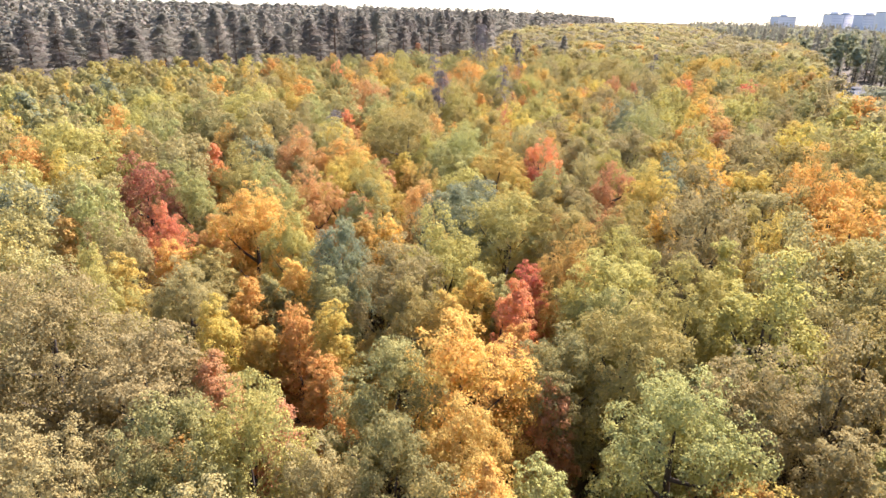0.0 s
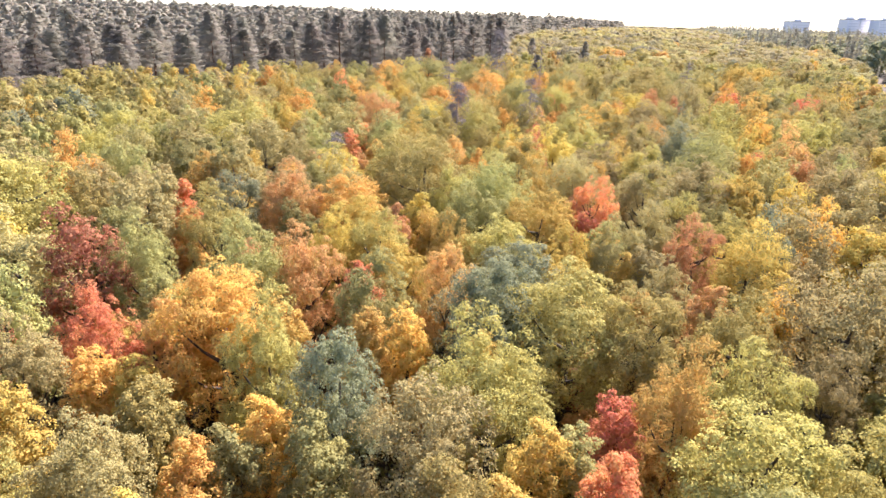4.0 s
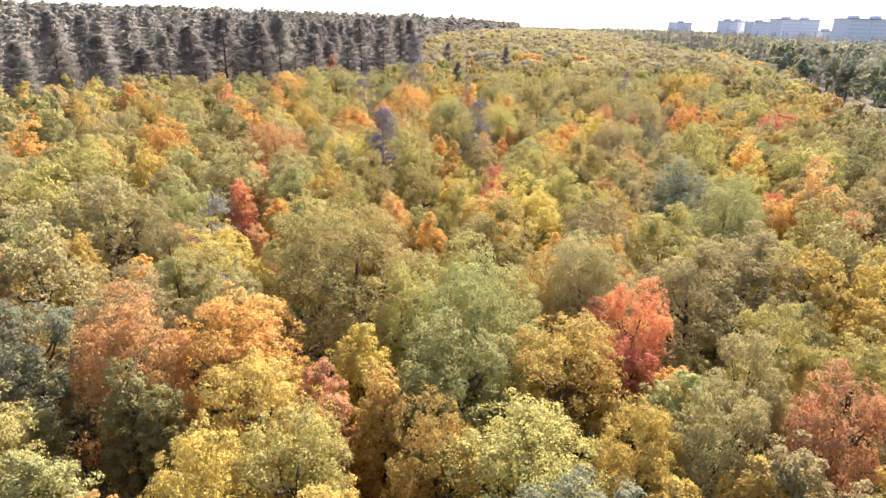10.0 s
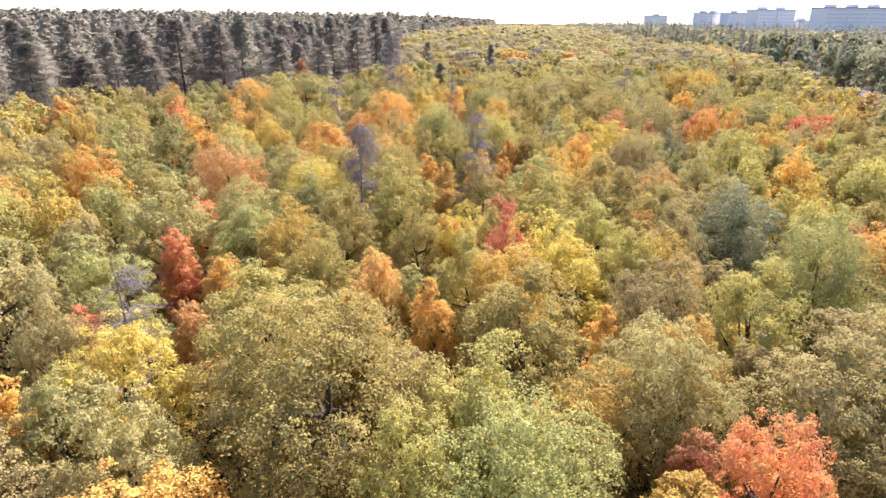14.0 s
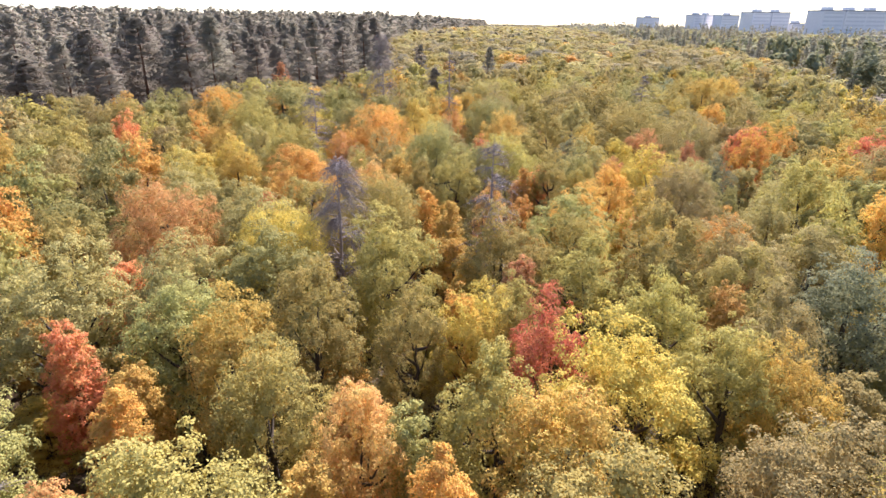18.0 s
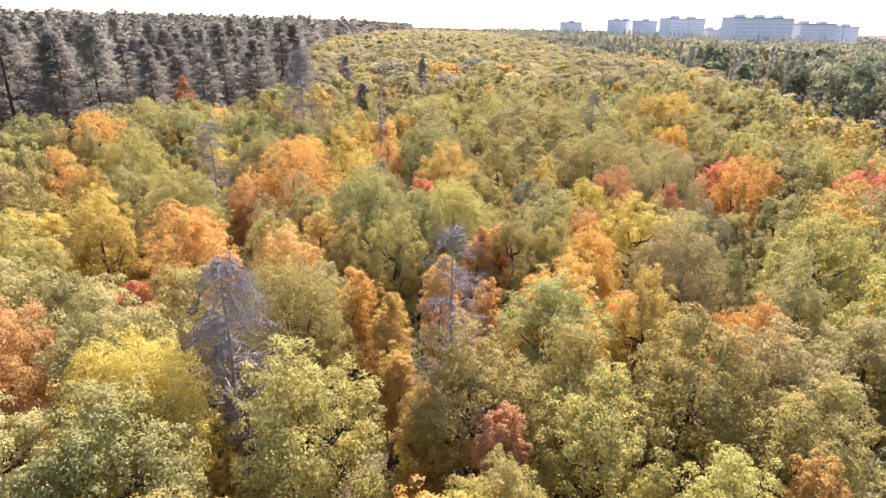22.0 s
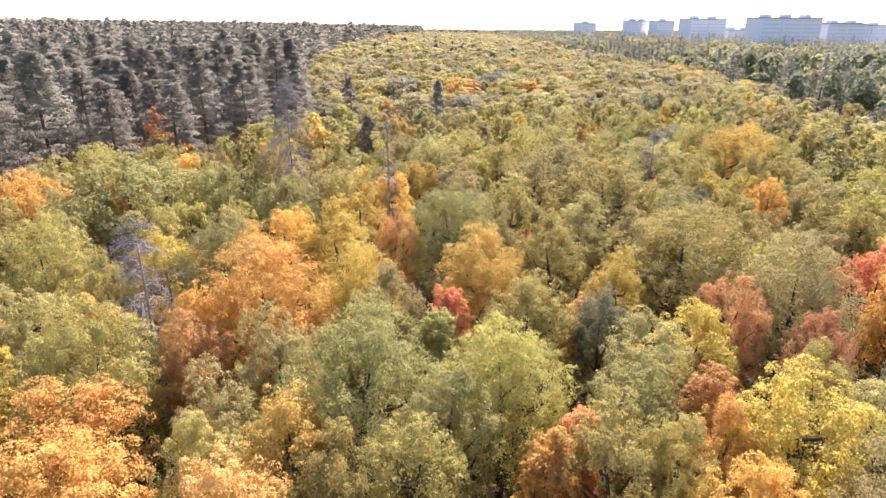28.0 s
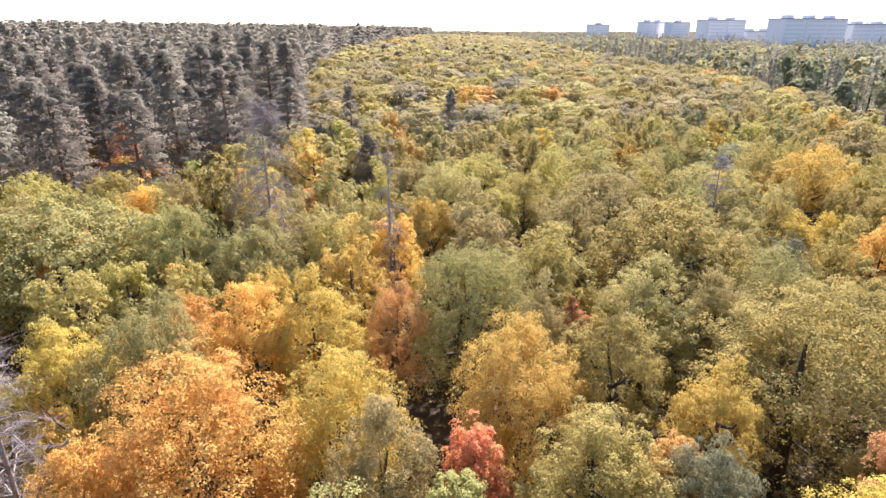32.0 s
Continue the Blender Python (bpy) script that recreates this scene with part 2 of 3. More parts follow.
def inner_leaves(centres, radii, per, leaf, r, squash=0.9):
    """Wide sprays inside the lobes, which close the crown."""
    k = np.repeat(np.arange(len(centres)), per)
    d = unit(r.normal(size=(len(k), 3)))
    places = centres[k] + d * (radii[k] * r.uniform(0.3, 0.92, len(k)))[:, None] * np.array([1, 1, squash])
    return leaf_quads(places, unit(d + 0.25 * r.normal(size=d.shape) + np.array([0, 0, 0.15])), r.uniform(0.7, 1.25, len(k)) * leaf, r, 0.8)


def crown_form(seed, lobes, tufts, per, leaf, R=2.7, top=11.0, base=3.4, pointed=0.0, inner=10, lobe=1.0, tuft=(0.24, 0.44)):
    """A broadleaf crown: rounded lobes on the limbs, tufts on the lobes, leaves on the tufts. Returns corners, faces and the lobes' centres."""
    r = np.random.default_rng(seed)
    half = (top - base) / 2
    middle = np.array([0, 0, base + half])
    i = np.arange(lobes) + 0.5
    z = 1 - 1.6 * i / lobes + r.normal(size=lobes) * 0.07
    a = 2.4 * i + r.normal(size=lobes) * 0.4
    ring = np.sqrt(np.clip(1 - z * z, 0.04, 1))
    lobe_r = lobe * R * r.uniform(0.2, 0.42, lobes)
    f = r.uniform(0.5, 1.1, lobes)[:, None]
    reach = np.stack([np.full(lobes, R), np.full(lobes, R), np.full(lobes, half)], 1) - 0.85 * lobe_r[:, None]
    centres = middle + np.stack([ring * np.cos(a), ring * np.sin(a), z], 1) * f * reach
    s = np.clip((centres[:, 2] - base) / (top - base), 0, 1)
    centres[:, :2] *= (1 - pointed * s ** 1.4)[:, None]
    lobe_r *= 1 - 0.5 * pointed * s
    k = np.repeat(np.arange(lobes), tufts)
    out = unit(centres - middle + np.array([0, 0, 0.5]))
    way = unit(r.normal(size=(len(k), 3)) + 0.7 * out[k] + np.array([0, 0, 0.45]))
    at = centres[k] + way * lobe_r[k][:, None] * r.uniform(0.7, 1.35, (len(k), 1))
    gap = np.linalg.norm(at[:, None] - centres[None], axis=2) / lobe_r[None]
    gap[np.arange(len(k)), k] = 9
    keep = gap.min(1) > 0.72
    at, way, k = at[keep], way[keep], k[keep]
    n = round(0.45 * len(k))            # sprays that bridge the lobes
    more = unit(r.normal(size=(n, 3)) * [1, 1, 0.8] + np.array([0, 0, 0.35]))
    spray = middle + more * np.array([R, R, half]) * r.uniform(0.68, 0.98, (n, 1))
    spray[:, :2] *= (1 - pointed * np.clip((spray[:, 2:] - base) / (top - base), 0, 1) ** 1.4)
    at, way = np.concatenate([at, spray]), np.concatenate([way, unit(more + np.array([0, 0, 0.5]))])
    tuft_r = r.uniform(*tuft, len(at)) * math.sqrt(R / 2.7)
    j = np.repeat(np.arange(len(at)), per)
    d = unit(r.normal(size=(len(j), 3)) + 0.55 * way[j] + np.array([0, 0, 0.4]))
    places = at[j] + d * (tuft_r[j] * r.uniform(0.3, 1.0, len(j)) ** 0.5)[:, None] * np.array([1, 1, 0.85])
    rough, dome = (0.42, 0.35) if leaf < 0.25 else (0.1, 1.4)
    normals = unit(0.9 * d + dome * way[j] + np.array([0, 0, 0.15]) + rough * r.normal(size=d.shape))
    v, q = joined([leaf_quads(places, normals, r.uniform(0.65, 1.3, len(j)) * leaf, r), inner_leaves(centres, lobe_r * 0.74, inner, leaf * 1.6, r)])
    return v, q, centres


def trunk_form(seed, centres, top, thick=0.19, limbs=9, sides=6):
    """Trunk and limbs that reach into the clumps of a crown."""
    r = np.random.default_rng(seed)
    bend = r.normal(size=(5, 2)) * 0.12
    zs = np.array([-0.4, 0.22, 0.42, 0.6, 0.78]) * np.array([1, top, top, top, top])
    pts = [(bend[i][0] * i * 0.5, bend[i][1] * i * 0.5, zs[i]) for i in range(5)]
    pieces = [tube(pts, [thick * 1.35, thick, thick * 0.8, thick * 0.55, thick * 0.2], sides)]
    order = np.argsort(-np.hypot(centres[:, 0], centres[:, 1]))[:limbs]
    for j in order:
        c = centres[j]
        h = max(0.22 * top, min(c[2] - 1.6 * r.uniform(0.6, 1.3), 0.7 * top))
        i = min(np.searchsorted(zs, h), 4)
        t = (h - zs[i - 1]) / (zs[i] - zs[i - 1])
        p0 = np.array(pts[i - 1]) * (1 - t) + np.array(pts[i]) * t
        mid = p0 * 0.45 + c * 0.55 + np.array([0, 0, -0.35]) + r.normal(size=3) * 0.12
        pieces.append(tube([p0, mid, c], [thick * 0.5, thick * 0.3, thick * 0.1], 4))
    return joined(pieces)


def pine_trunk_form(seed, centres, top, sides=6):
    r = np.random.default_rng(seed)
    b = r.normal(size=2) * 0.25
    pieces = [tube([(0, 0, -0.4), (b[0] * 0.4, b[1] * 0.4, top * 0.3), (b[0], b[1], top * 0.6), (b[0] * 0.6, b[1] * 0.6, top * 0.97)], [0.24, 0.2, 0.15, 0.03], sides)]
    for c in centres[:: max(1, len(centres) // 14)]:
        p0 = np.array([b[0] * 0.7, b[1] * 0.7, c[2] - 0.2])
        pieces.append(tube([p0, (p0 + c) / 2 + [0, 0, 0.12], c], [0.06, 0.045, 0.015], 3))
    return joined(pieces)


def pine_form(seed, boughs, tufts, per, leaf, R=3.4, top=22.0, base=5.0, narrow=0.5):
    """A pine crown: tiers of boughs on a rounded cone, each with flat pads of needles. Returns corners, faces and the boughs' middles."""
    r = np.random.default_rng(seed)
    s = ((np.arange(boughs) + r.uniform(0, 1, boughs)) / boughs) ** 0.85
    a = 2.4 * np.arange(boughs) + r.normal(size=boughs) * 0.6
    reach = R * (1.04 - s) ** 0.62 * np.clip(0.62 + 1.6 * s, 0, 1) * r.uniform(0.75, 1.12, boughs)
    z = base + (top - 0.5 - base) * s
    go = np.stack([np.cos(a), np.sin(a), np.zeros(boughs)], 1)
    k = np.repeat(np.arange(boughs), tufts)
    n = len(k)
    t = r.uniform(0.3, 1.0, n)
    side = np.stack([-go[k][:, 1], go[k][:, 0], np.zeros(n)], 1)
    pad = go[k] * (reach[k] * t)[:, None] + side * (r.normal(size=n) * 0.24 * reach[k])[:, None]
    pad[:, 2] = z[k] + reach[k] * (0.22 * t * t - 0.08) + r.normal(size=n) * 0.18
    pad_r = r.uniform(0.55, 1.05, n) * (0.5 + 0.5 * reach[k] / R)
    j = np.repeat(np.arange(n), per)
    d = unit(r.normal(size=(len(j), 3)) + 0.35 * go[k][j] + np.array([0, 0, 0.45]))
    places = pad[j] + d * (pad_r[j] * r.uniform(0.2, 1.0, len(j)) ** 0.5)[:, None] * np.array([1, 1, 0.45])
    normals = unit(0.3 * d + 0.6 * go[k][j] + np.array([0, 0, 0.55]) + 0.16 * r.normal(size=d.shape))
    v, q = leaf_quads(places, normals, r.uniform(0.7, 1.3, len(j)) * leaf, r, narrow)
    mid = go * (reach * 0.55)[:, None]
    mid[:, 2] = z
    return v, q, mid


def dead_form(seed, top, R, droop=0.5, boughs=70, twigs=17):
    """A dead conifer: a bare trunk, drooping boughs and fine twigs. Returns the trunk and each bough with its twigs."""
    r = np.random.default_rng(seed)
    b = r.normal(size=2) * 0.2
    trunk = tube([(0, 0, -0.4), (b[0] * 0.3, b[1] * 0.3, top * 0.35), (b[0], b[1], top * 0.7), (b[0] * 0.7, b[1] * 0.7, top)], [0.17, 0.13, 0.085, 0.012], 7)
    branches = []
    for i in range(boughs):
        s = 0.2 + 0.78 * r.uniform(0, 1) ** 1.15
        p0 = np.array([b[0] * s, b[1] * s, top * s])
        a = r.uniform(0, 2 * math.pi)
        w = R * r.uniform(0.25, 1.0) * (1.04 - s) ** 0.6
        go = np.array([math.cos(a), math.sin(a), 0])
        p1 = p0 + go * w * 0.5 + [0, 0, 0.12 * w]
        p2 = p0 + go * w * 0.85 - [0, 0, droop * w * 0.3]
        p3 = p0 + go * w - [0, 0, droop * w * r.uniform(0.5, 1.1)]
        th = 0.018 + 0.02 * (1 - s)
        pieces = [tube([p0, p1, p2, p3], [th * 1.5, th, th * 0.7, th * 0.3], 4)]
        for j in range(twigs):
            t = r.uniform(0.2, 1)
            q = p0 * (1 - t) ** 2 + 2 * p1 * t * (1 - t) + p3 * t * t
            e = q + (r.normal(size=3) * [0.5, 0.5, 0.35] + go * 0.25 - [0, 0, droop * 0.5]) * r.uniform(0.35, 1.25)
            pieces.append(tube([q, e], [0.009, 0.003], 3))
        branches.append(joined(pieces))
    return trunk, branches


# ---------------------------------------------------------------- ground
gx = np.unique(np.concatenate([np.linspace(-4500, -300, 22), np.linspace(-300, 300, 101), np.linspace(300, 4500, 22)]))
gy = np.unique(np.concatenate([np.linspace(-1500, -60, 8), np.linspace(-60, 600, 111), np.linspace(600, 4800, 22)]))
GX, GY = np.meshgrid(gx, gy)
hump = np.array([noise.noise((x * 0.08, y * 0.08, 0.3)) for x, y in zip(GX.ravel(), GY.ravel())])
gv = np.stack([GX.ravel(), GY.ravel(), ground_z(GX.ravel(), GY.ravel()) + 0.35 * hump], 1)
idx = np.arange(GX.size).reshape(GX.shape)
gq = np.stack([idx[:-1, :-1].ravel(), idx[:-1, 1:].ravel(), idx[1:, 1:].ravel(), idx[1:, :-1].ravel()], 1)
ground_me = mesh_of("ground", gv, gq)
ground_me.materials.append(LITTER)
ground_me.polygons.foreach_set("use_smooth", [True] * len(gq))
tagged(new("ground", ground_me), "brown forest floor covered with fallen leaves", "ground", kind="structure")

# ---------------------------------------------------------------- broadleaf trees
CLOSE, NEAR, MIDDLE = {}, {}, {}
SIZES = {"slim": (3, 0.85, dict(R=1.7, top=10.8, base=1.4, pointed=0.3, lobe=1.5, tuft=(0.24, 0.42))),
         "middling": (4, 1.0, dict(R=2.8, top=11.0, base=1.6)),
         "broad": (3, 1.7, dict(R=4.2, top=11.0, base=1.4, lobe=0.8))}
for size, (number, more, spec) in SIZES.items():
    for i in range(number):
        for forms, seed, lobes, tufts, per, leaf, inner in ((CLOSE, 100, 17, 20, 60, 0.092, 240), (NEAR, 200, 16, 16, 32, 0.14, 120), (MIDDLE, 300, 14, 12, 14, 0.26, 50)):
            v, q, c = crown_form(seed + i + 10 * number, round(lobes * more), tufts, per, leaf, inner=inner, **spec)
            stem = trunk_form(seed + 50 + i, c, spec["top"], 0.16 + 0.02 * spec["R"], limbs=10 if leaf < 0.25 else 5, sides=6 if leaf < 0.25 else 5)
            forms.setdefault(size, []).append((mesh_of("crown", v, q), mesh_of("trunk", *stem), spec["R"]))
SMALL = [crown_form(500 + i, 9, 9, 13, 0.46, R=2.7, top=11.6, base=2.0, inner=16, lobe=1.25, tuft=(0.5, 0.85))[:2] for i in range(5)]
SMALLER = [crown_form(530 + i, 10, 11, 20, 0.31, R=2.7, top=11.6, base=2.0, inner=30, lobe=1.2, tuft=(0.42, 0.75))[:2] for i in range(5)]
TINY = [crown_form(560 + i, 6, 5, 4, 1.1, R=2.7, top=11.6, base=3.0, inner=5, lobe=1.4, tuft=(0.6, 0.9))[:2] for i in range(4)]

RED = ("maple_tree", "red", "bright red maple tree in full autumn leaf")
PINK = ("maple_tree", "pink", "salmon-orange maple tree in autumn leaf")
ORANGE = ("maple_tree", "orange", "bright orange maple tree in full autumn leaf")
AMBER = ("linden_tree", "amber", "amber-golden linden tree turning brown")
YELLOW = ("maple_tree", "yellow", "golden yellow maple tree in autumn leaf")
LIME = ("oak_tree", "lime", "yellow-green oak tree beginning to turn")
GREEN = ("elm_tree", "green", "dull green elm tree still in leaf")
DARK = ("alder_tree", "dark", "dark blue-green alder tree with dense crown")
TAN = ("ash_tree", "tan", "olive-tan ash tree with fading leaves")
RUST = ("maple_tree", "rust", "rust-brown maple tree with withered leaves")
TAKEN = {}                              # trees by 8 m squares: x, y, radius


def taken(x, y, r, share):
    for i in range(int(x // 8) - 1, int(x // 8) + 2):
        for j in range(int(y // 8) - 1, int(y // 8) + 2):
            for ox, oy, orad in TAKEN.get((i, j), ()):
                if math.hypot(x - ox, y - oy) < share * (r + orad):
                    return True
    return False


def take(x, y, r):
    TAKEN.setdefault((int(x // 8), int(y // 8)), []).append((x, y, r))


def broadleaf(kind, x, y, r, low=False):
    """One broadleaf tree with trunk and crown on the ground at x, y, with a crown r metres in radius."""
    name, colour, label = kind
    r = max(r, 1.5)
    size = "slim" if r < 1.9 else "middling" if r < 3.5 else "broad"
    forms = CLOSE if in_strip(x, y, 17) else NEAR if in_strip(x, y, 38) else MIDDLE
    crown_me, trunk_me, R = forms[size][int(rng.integers(0, len(forms[size])))]
    h = (rng.uniform(6.0, 9.2) if low else (10.9 if r > 1.95 else 10.0) + 0.55 * r + rng.uniform(-0.8, 0.8)) / 11.0
    tree = new(name)
    tree.location = (x, y, float(ground_z(x, y)))
    tree.rotation_euler = (0, 0, rng.uniform(0, 6.283))
    tree.scale = (r / R, r / R, h)
    tagged(tree, ("small " if low or r < 1.6 else "broad " if r >= 3.5 else "") + label, "tree", "autumn wood")
    part("trunk", trunk_me, BARK, tree)
    part("crown", crown_me, LEAVES[colour], tree)
    take(x, y, r)
    return tree


def in_strip(x, y, w):
    """Whether a place lies in the strip of the wood that runs w metres to either side of its middle line."""
    return 0 < y < 115 + 1.4 * w and abs(x - (-2 + 0.24 * max(0, y - 55))) < w + 0.12 * abs(y - 20)


def plant(kind, rows):
    for x, y, r in rows:
        broadleaf(kind, x, y, 1.42 * r)


# dead trees: x, y, height, spread, droop, boughs
DEAD = [(-0.9, 97.0, 15.6, 6.0, 0.75, 110), (9.2, 95.6, 16.4, 4.2, 0.2, 90), (9.0, 156.0, 20.6, 7.5, 0.7, 150), (17.6, 147.0, 18.6, 2.8, 0.3, 60), (29.5, 197, 13.5, 2.4, 0.3, 60),
        (50.6, 150.4, 14.5, 4.8, 0.1, 90), (-14.4, 76.3, 12.6, 4.8, 0.2, 80), (-2.0, 127.5, 16.0, 5.4, 0.2, 100), (27, 232, 15.0, 2.8, 0.3, 60)]
for row in DEAD:
    take(row[0], row[1], 1.6)

plant(RED, [
    (4, 29.5, 1.1), (5.4, 34.2, 1.2), (-19.6, 40.4, 1.5), (-6.7, 44.7, 1.1), (-6.5, 46.2, 1.1), (9.2, 57.5, 1.3), (10.3, 59.7, 1.4), (-23.5, 60.6, 1.1),
    (-16.6, 77.2, 1.1), (33.4, 80.2, 1.2), (8, 82, 1.5), (-13.9, 86.6, 1.1), (-13.9, 95.6, 1.3), (21, 98.8, 1.1), (-6.2, 107.1, 1.1), (17.8, 109.9, 1.1),
    (45.9, 118, 1.7), (16.3, 124, 1.3),
])
plant(PINK, [
    (3.5, 25.7, 1.1), (-16.4, 40.8, 1.1), (13, 43.3, 1.2), (-1.7, 45.9, 1.5), (-10.1, 46.1, 1.7), (-14.6, 59.8, 1.8), (33, 71.5, 1.4), (-11.2, 76.7, 1.1),
    (-1.2, 77.5, 1.4), (34.8, 77.6, 1.9), (-1.1, 80.2, 1.3), (-12.4, 101.4, 2.7), (11.5, 104, 1.1), (2.6, 109.9, 1.7), (25.5, 110.5, 1.3), (25, 122, 1.1),
    (15.8, 137, 1.4), (12.6, 161.4, 1.3),
])
plant(ORANGE, [
    (1.7, 15.6, 1.1), (1.2, 22.4, 2.2), (-5.4, 24.2, 1.1), (3.9, 26.9, 1.1), (-7.4, 27.2, 1.1), (-10.8, 30.4, 1.1), (-8.8, 32.7, 1.1), (-17.6, 36.3, 1.3),
    (-3.7, 39.7, 1.1), (-13.2, 40.1, 2.2), (16.4, 42.8, 1.1), (-15.6, 43.4, 1.2), (-37.3, 52.8, 2.2), (34.2, 55, 1.9), (26, 55.4, 1.4), (10.3, 55.6, 1.1),
    (-21.2, 55.9, 1.1), (-9.9, 60.7, 2.4), (-34.2, 64, 2), (-17, 69.8, 1.1), (9.6, 70.5, 1.1), (1.4, 74.2, 1.1), (31.4, 77, 1.6), (-10.1, 80.7, 1.1),
    (58.2, 84.4, 2.3), (5, 87, 1.1), (25, 93, 1.6), (39.7, 94.1, 1.8), (12.9, 100.3, 1.1), (17.2, 100.4, 1.8),
])
plant(ORANGE, [
    (-23.7, 102.8, 2.2), (21.9, 104, 1.7), (6.2, 104.6, 1.1), (24, 108, 1.4), (15.9, 108.8, 1.1), (-3.3, 111.1, 2.3), (43.6, 114.5, 1.6), (47.8, 115, 1.4),
    (-4.1, 116.9, 2.4), (-18.2, 119.2, 2.1), (0.8, 125.8, 1.5), (4.9, 126.9, 3.6), (-15.3, 135.4, 2), (53.5, 135.5, 1.5), (7.4, 137.1, 2.1), (3.7, 138.2, 1.9),
    (18.2, 147.8, 1.7), (-15.6, 152.3, 2.7), (-8, 157.6, 1.7), (-2.4, 162.9, 2), (6.5, 169.5, 1.3),
])
plant(AMBER, [
    (11, 16.9, 1.1), (0.9, 18.4, 1.5), (0.3, 28.6, 1.1), (1.9, 31.5, 1.1), (7.8, 33.7, 1.4), (-24.7, 37.1, 1.3), (-5.7, 39.9, 1.1), (-10.1, 40.6, 1.2),
    (8.9, 44, 1.1), (10, 49, 1.1), (-12.3, 49.6, 1.1), (36.8, 50.1, 1.9), (-3.2, 55.7, 1.1), (-8.1, 57, 1.1), (11.6, 67.2, 1.7), (-24.4, 67.7, 1.7),
    (5.6, 74.6, 2.1), (-3, 75.2, 1.1), (17, 77.1, 1.5), (18.4, 83.6, 1.2), (-10.5, 83.8, 1.2), (7.1, 93.3, 1.1), (16, 94.6, 1.1), (6.8, 97.3, 1.1),
    (7.3, 100.3, 1.1), (5.5, 113.6, 1.8), (20.1, 127.9, 2.5), (-5.7, 129.6, 1.3), (13.9, 143.1, 1.9), (2.1, 145.8, 1.3),
])
plant(AMBER, [
    (-12.5, 154, 1.1),
])
plant(YELLOW, [
    (-5.4, 26.8, 1.1), (-11.3, 27.1, 1.1), (-9.2, 27.2, 1.1), (-19, 32.7, 1.3), (21.6, 36.6, 1.4), (-15.9, 36.7, 1.2), (0.1, 38.9, 1.1), (4.7, 46.3, 1.1),
    (17, 47.4, 2), (-5.1, 48.4, 1.6), (6.6, 48.9, 1.1), (-9.2, 50.8, 1.4), (6.5, 51.5, 1.4), (-1.1, 52.3, 1.4), (-7.7, 54.8, 2), (5.4, 57.1, 2.3),
    (-4, 59, 1.1), (7.4, 60.2, 1.2), (5.4, 63.9, 1.6), (23.8, 64, 1.8), (38.2, 65.2, 1.8), (-12.9, 71.4, 2.1), (-2, 73, 1.3), (9.8, 78.3, 2.3),
    (-6.1, 84.1, 1.9), (5, 85, 1.5), (-22.6, 91.7, 1.7), (20.8, 96.2, 1.8), (-4.7, 96.3, 2.5), (26.9, 106.9, 2.1),
])
plant(YELLOW, [
    (28.6, 115.6, 1.9), (-9.2, 116.7, 1.7), (-13.9, 118, 2.1), (52.5, 121, 1.6), (-10.5, 124, 1.7), (11.2, 128.5, 2.6), (-1.9, 134.8, 1.7), (10.9, 136.1, 2.2),
    (62.3, 151.3, 3.4), (22.2, 152.5, 1.7), (-6.9, 180, 1.3),
])
plant(LIME, [
    (-6.8, 17.9, 1.6), (8.7, 24, 2), (20.7, 25.3, 1.6), (16.6, 27.4, 2.2), (-1.6, 28.8, 1.4), (13.3, 29.4, 1.9), (9, 29.9, 2.3), (-13.6, 33.4, 1.3),
    (17.4, 34.3, 1.2), (0.2, 34.9, 2), (12.6, 39.5, 1.7), (7.9, 40, 1.9), (4.7, 41, 2.4), (1.8, 51, 2.3), (-6.4, 51.7, 1.6), (30.2, 53.5, 2),
    (-18.3, 53.9, 1.9), (18.9, 54.7, 1.6), (-35, 56.7, 3.5), (16.4, 57.1, 1.4), (-1.5, 62.5, 1.5), (1.4, 64.5, 2.1), (47.1, 65.6, 3), (-4.1, 67.7, 3.6),
    (17.1, 69.9, 2), (5.3, 70.6, 2.4), (15.6, 73.9, 1.1), (-7, 73.9, 2.4), (4.4, 78, 1.8), (15.2, 78.7, 1.8),
])
plant(LIME, [
    (-4.5, 80.4, 1.7), (14.5, 83.4, 1.7), (2, 84.8, 1.4), (20.8, 85.7, 2), (-2.6, 86.1, 1.8), (13, 88.5, 2), (18.6, 90.1, 2.2), (-7.4, 91.7, 1.3),
    (-28.3, 92.4, 3.1), (2, 92.6, 2.2), (9.3, 92.9, 2.2), (36.6, 99.4, 2.6), (2.2, 102.3, 2.5), (-2.6, 103.7, 2.3), (21, 107.3, 1.4), (18, 108.2, 1.8),
    (10.2, 109.6, 1.6), (31.9, 110, 1.6), (7.1, 110.5, 1.5), (1.6, 112.6, 1.4), (16.3, 115.1, 2.5), (21, 121.9, 2.1), (-4.2, 122.7, 2.8), (35.4, 125.2, 4.4),
    (26.2, 129, 2.1), (44.7, 129.6, 2.1), (-9.5, 135.9, 3), (27.4, 139.7, 2.4), (37.4, 139.9, 4.2), (30, 162.5, 3.5),
])
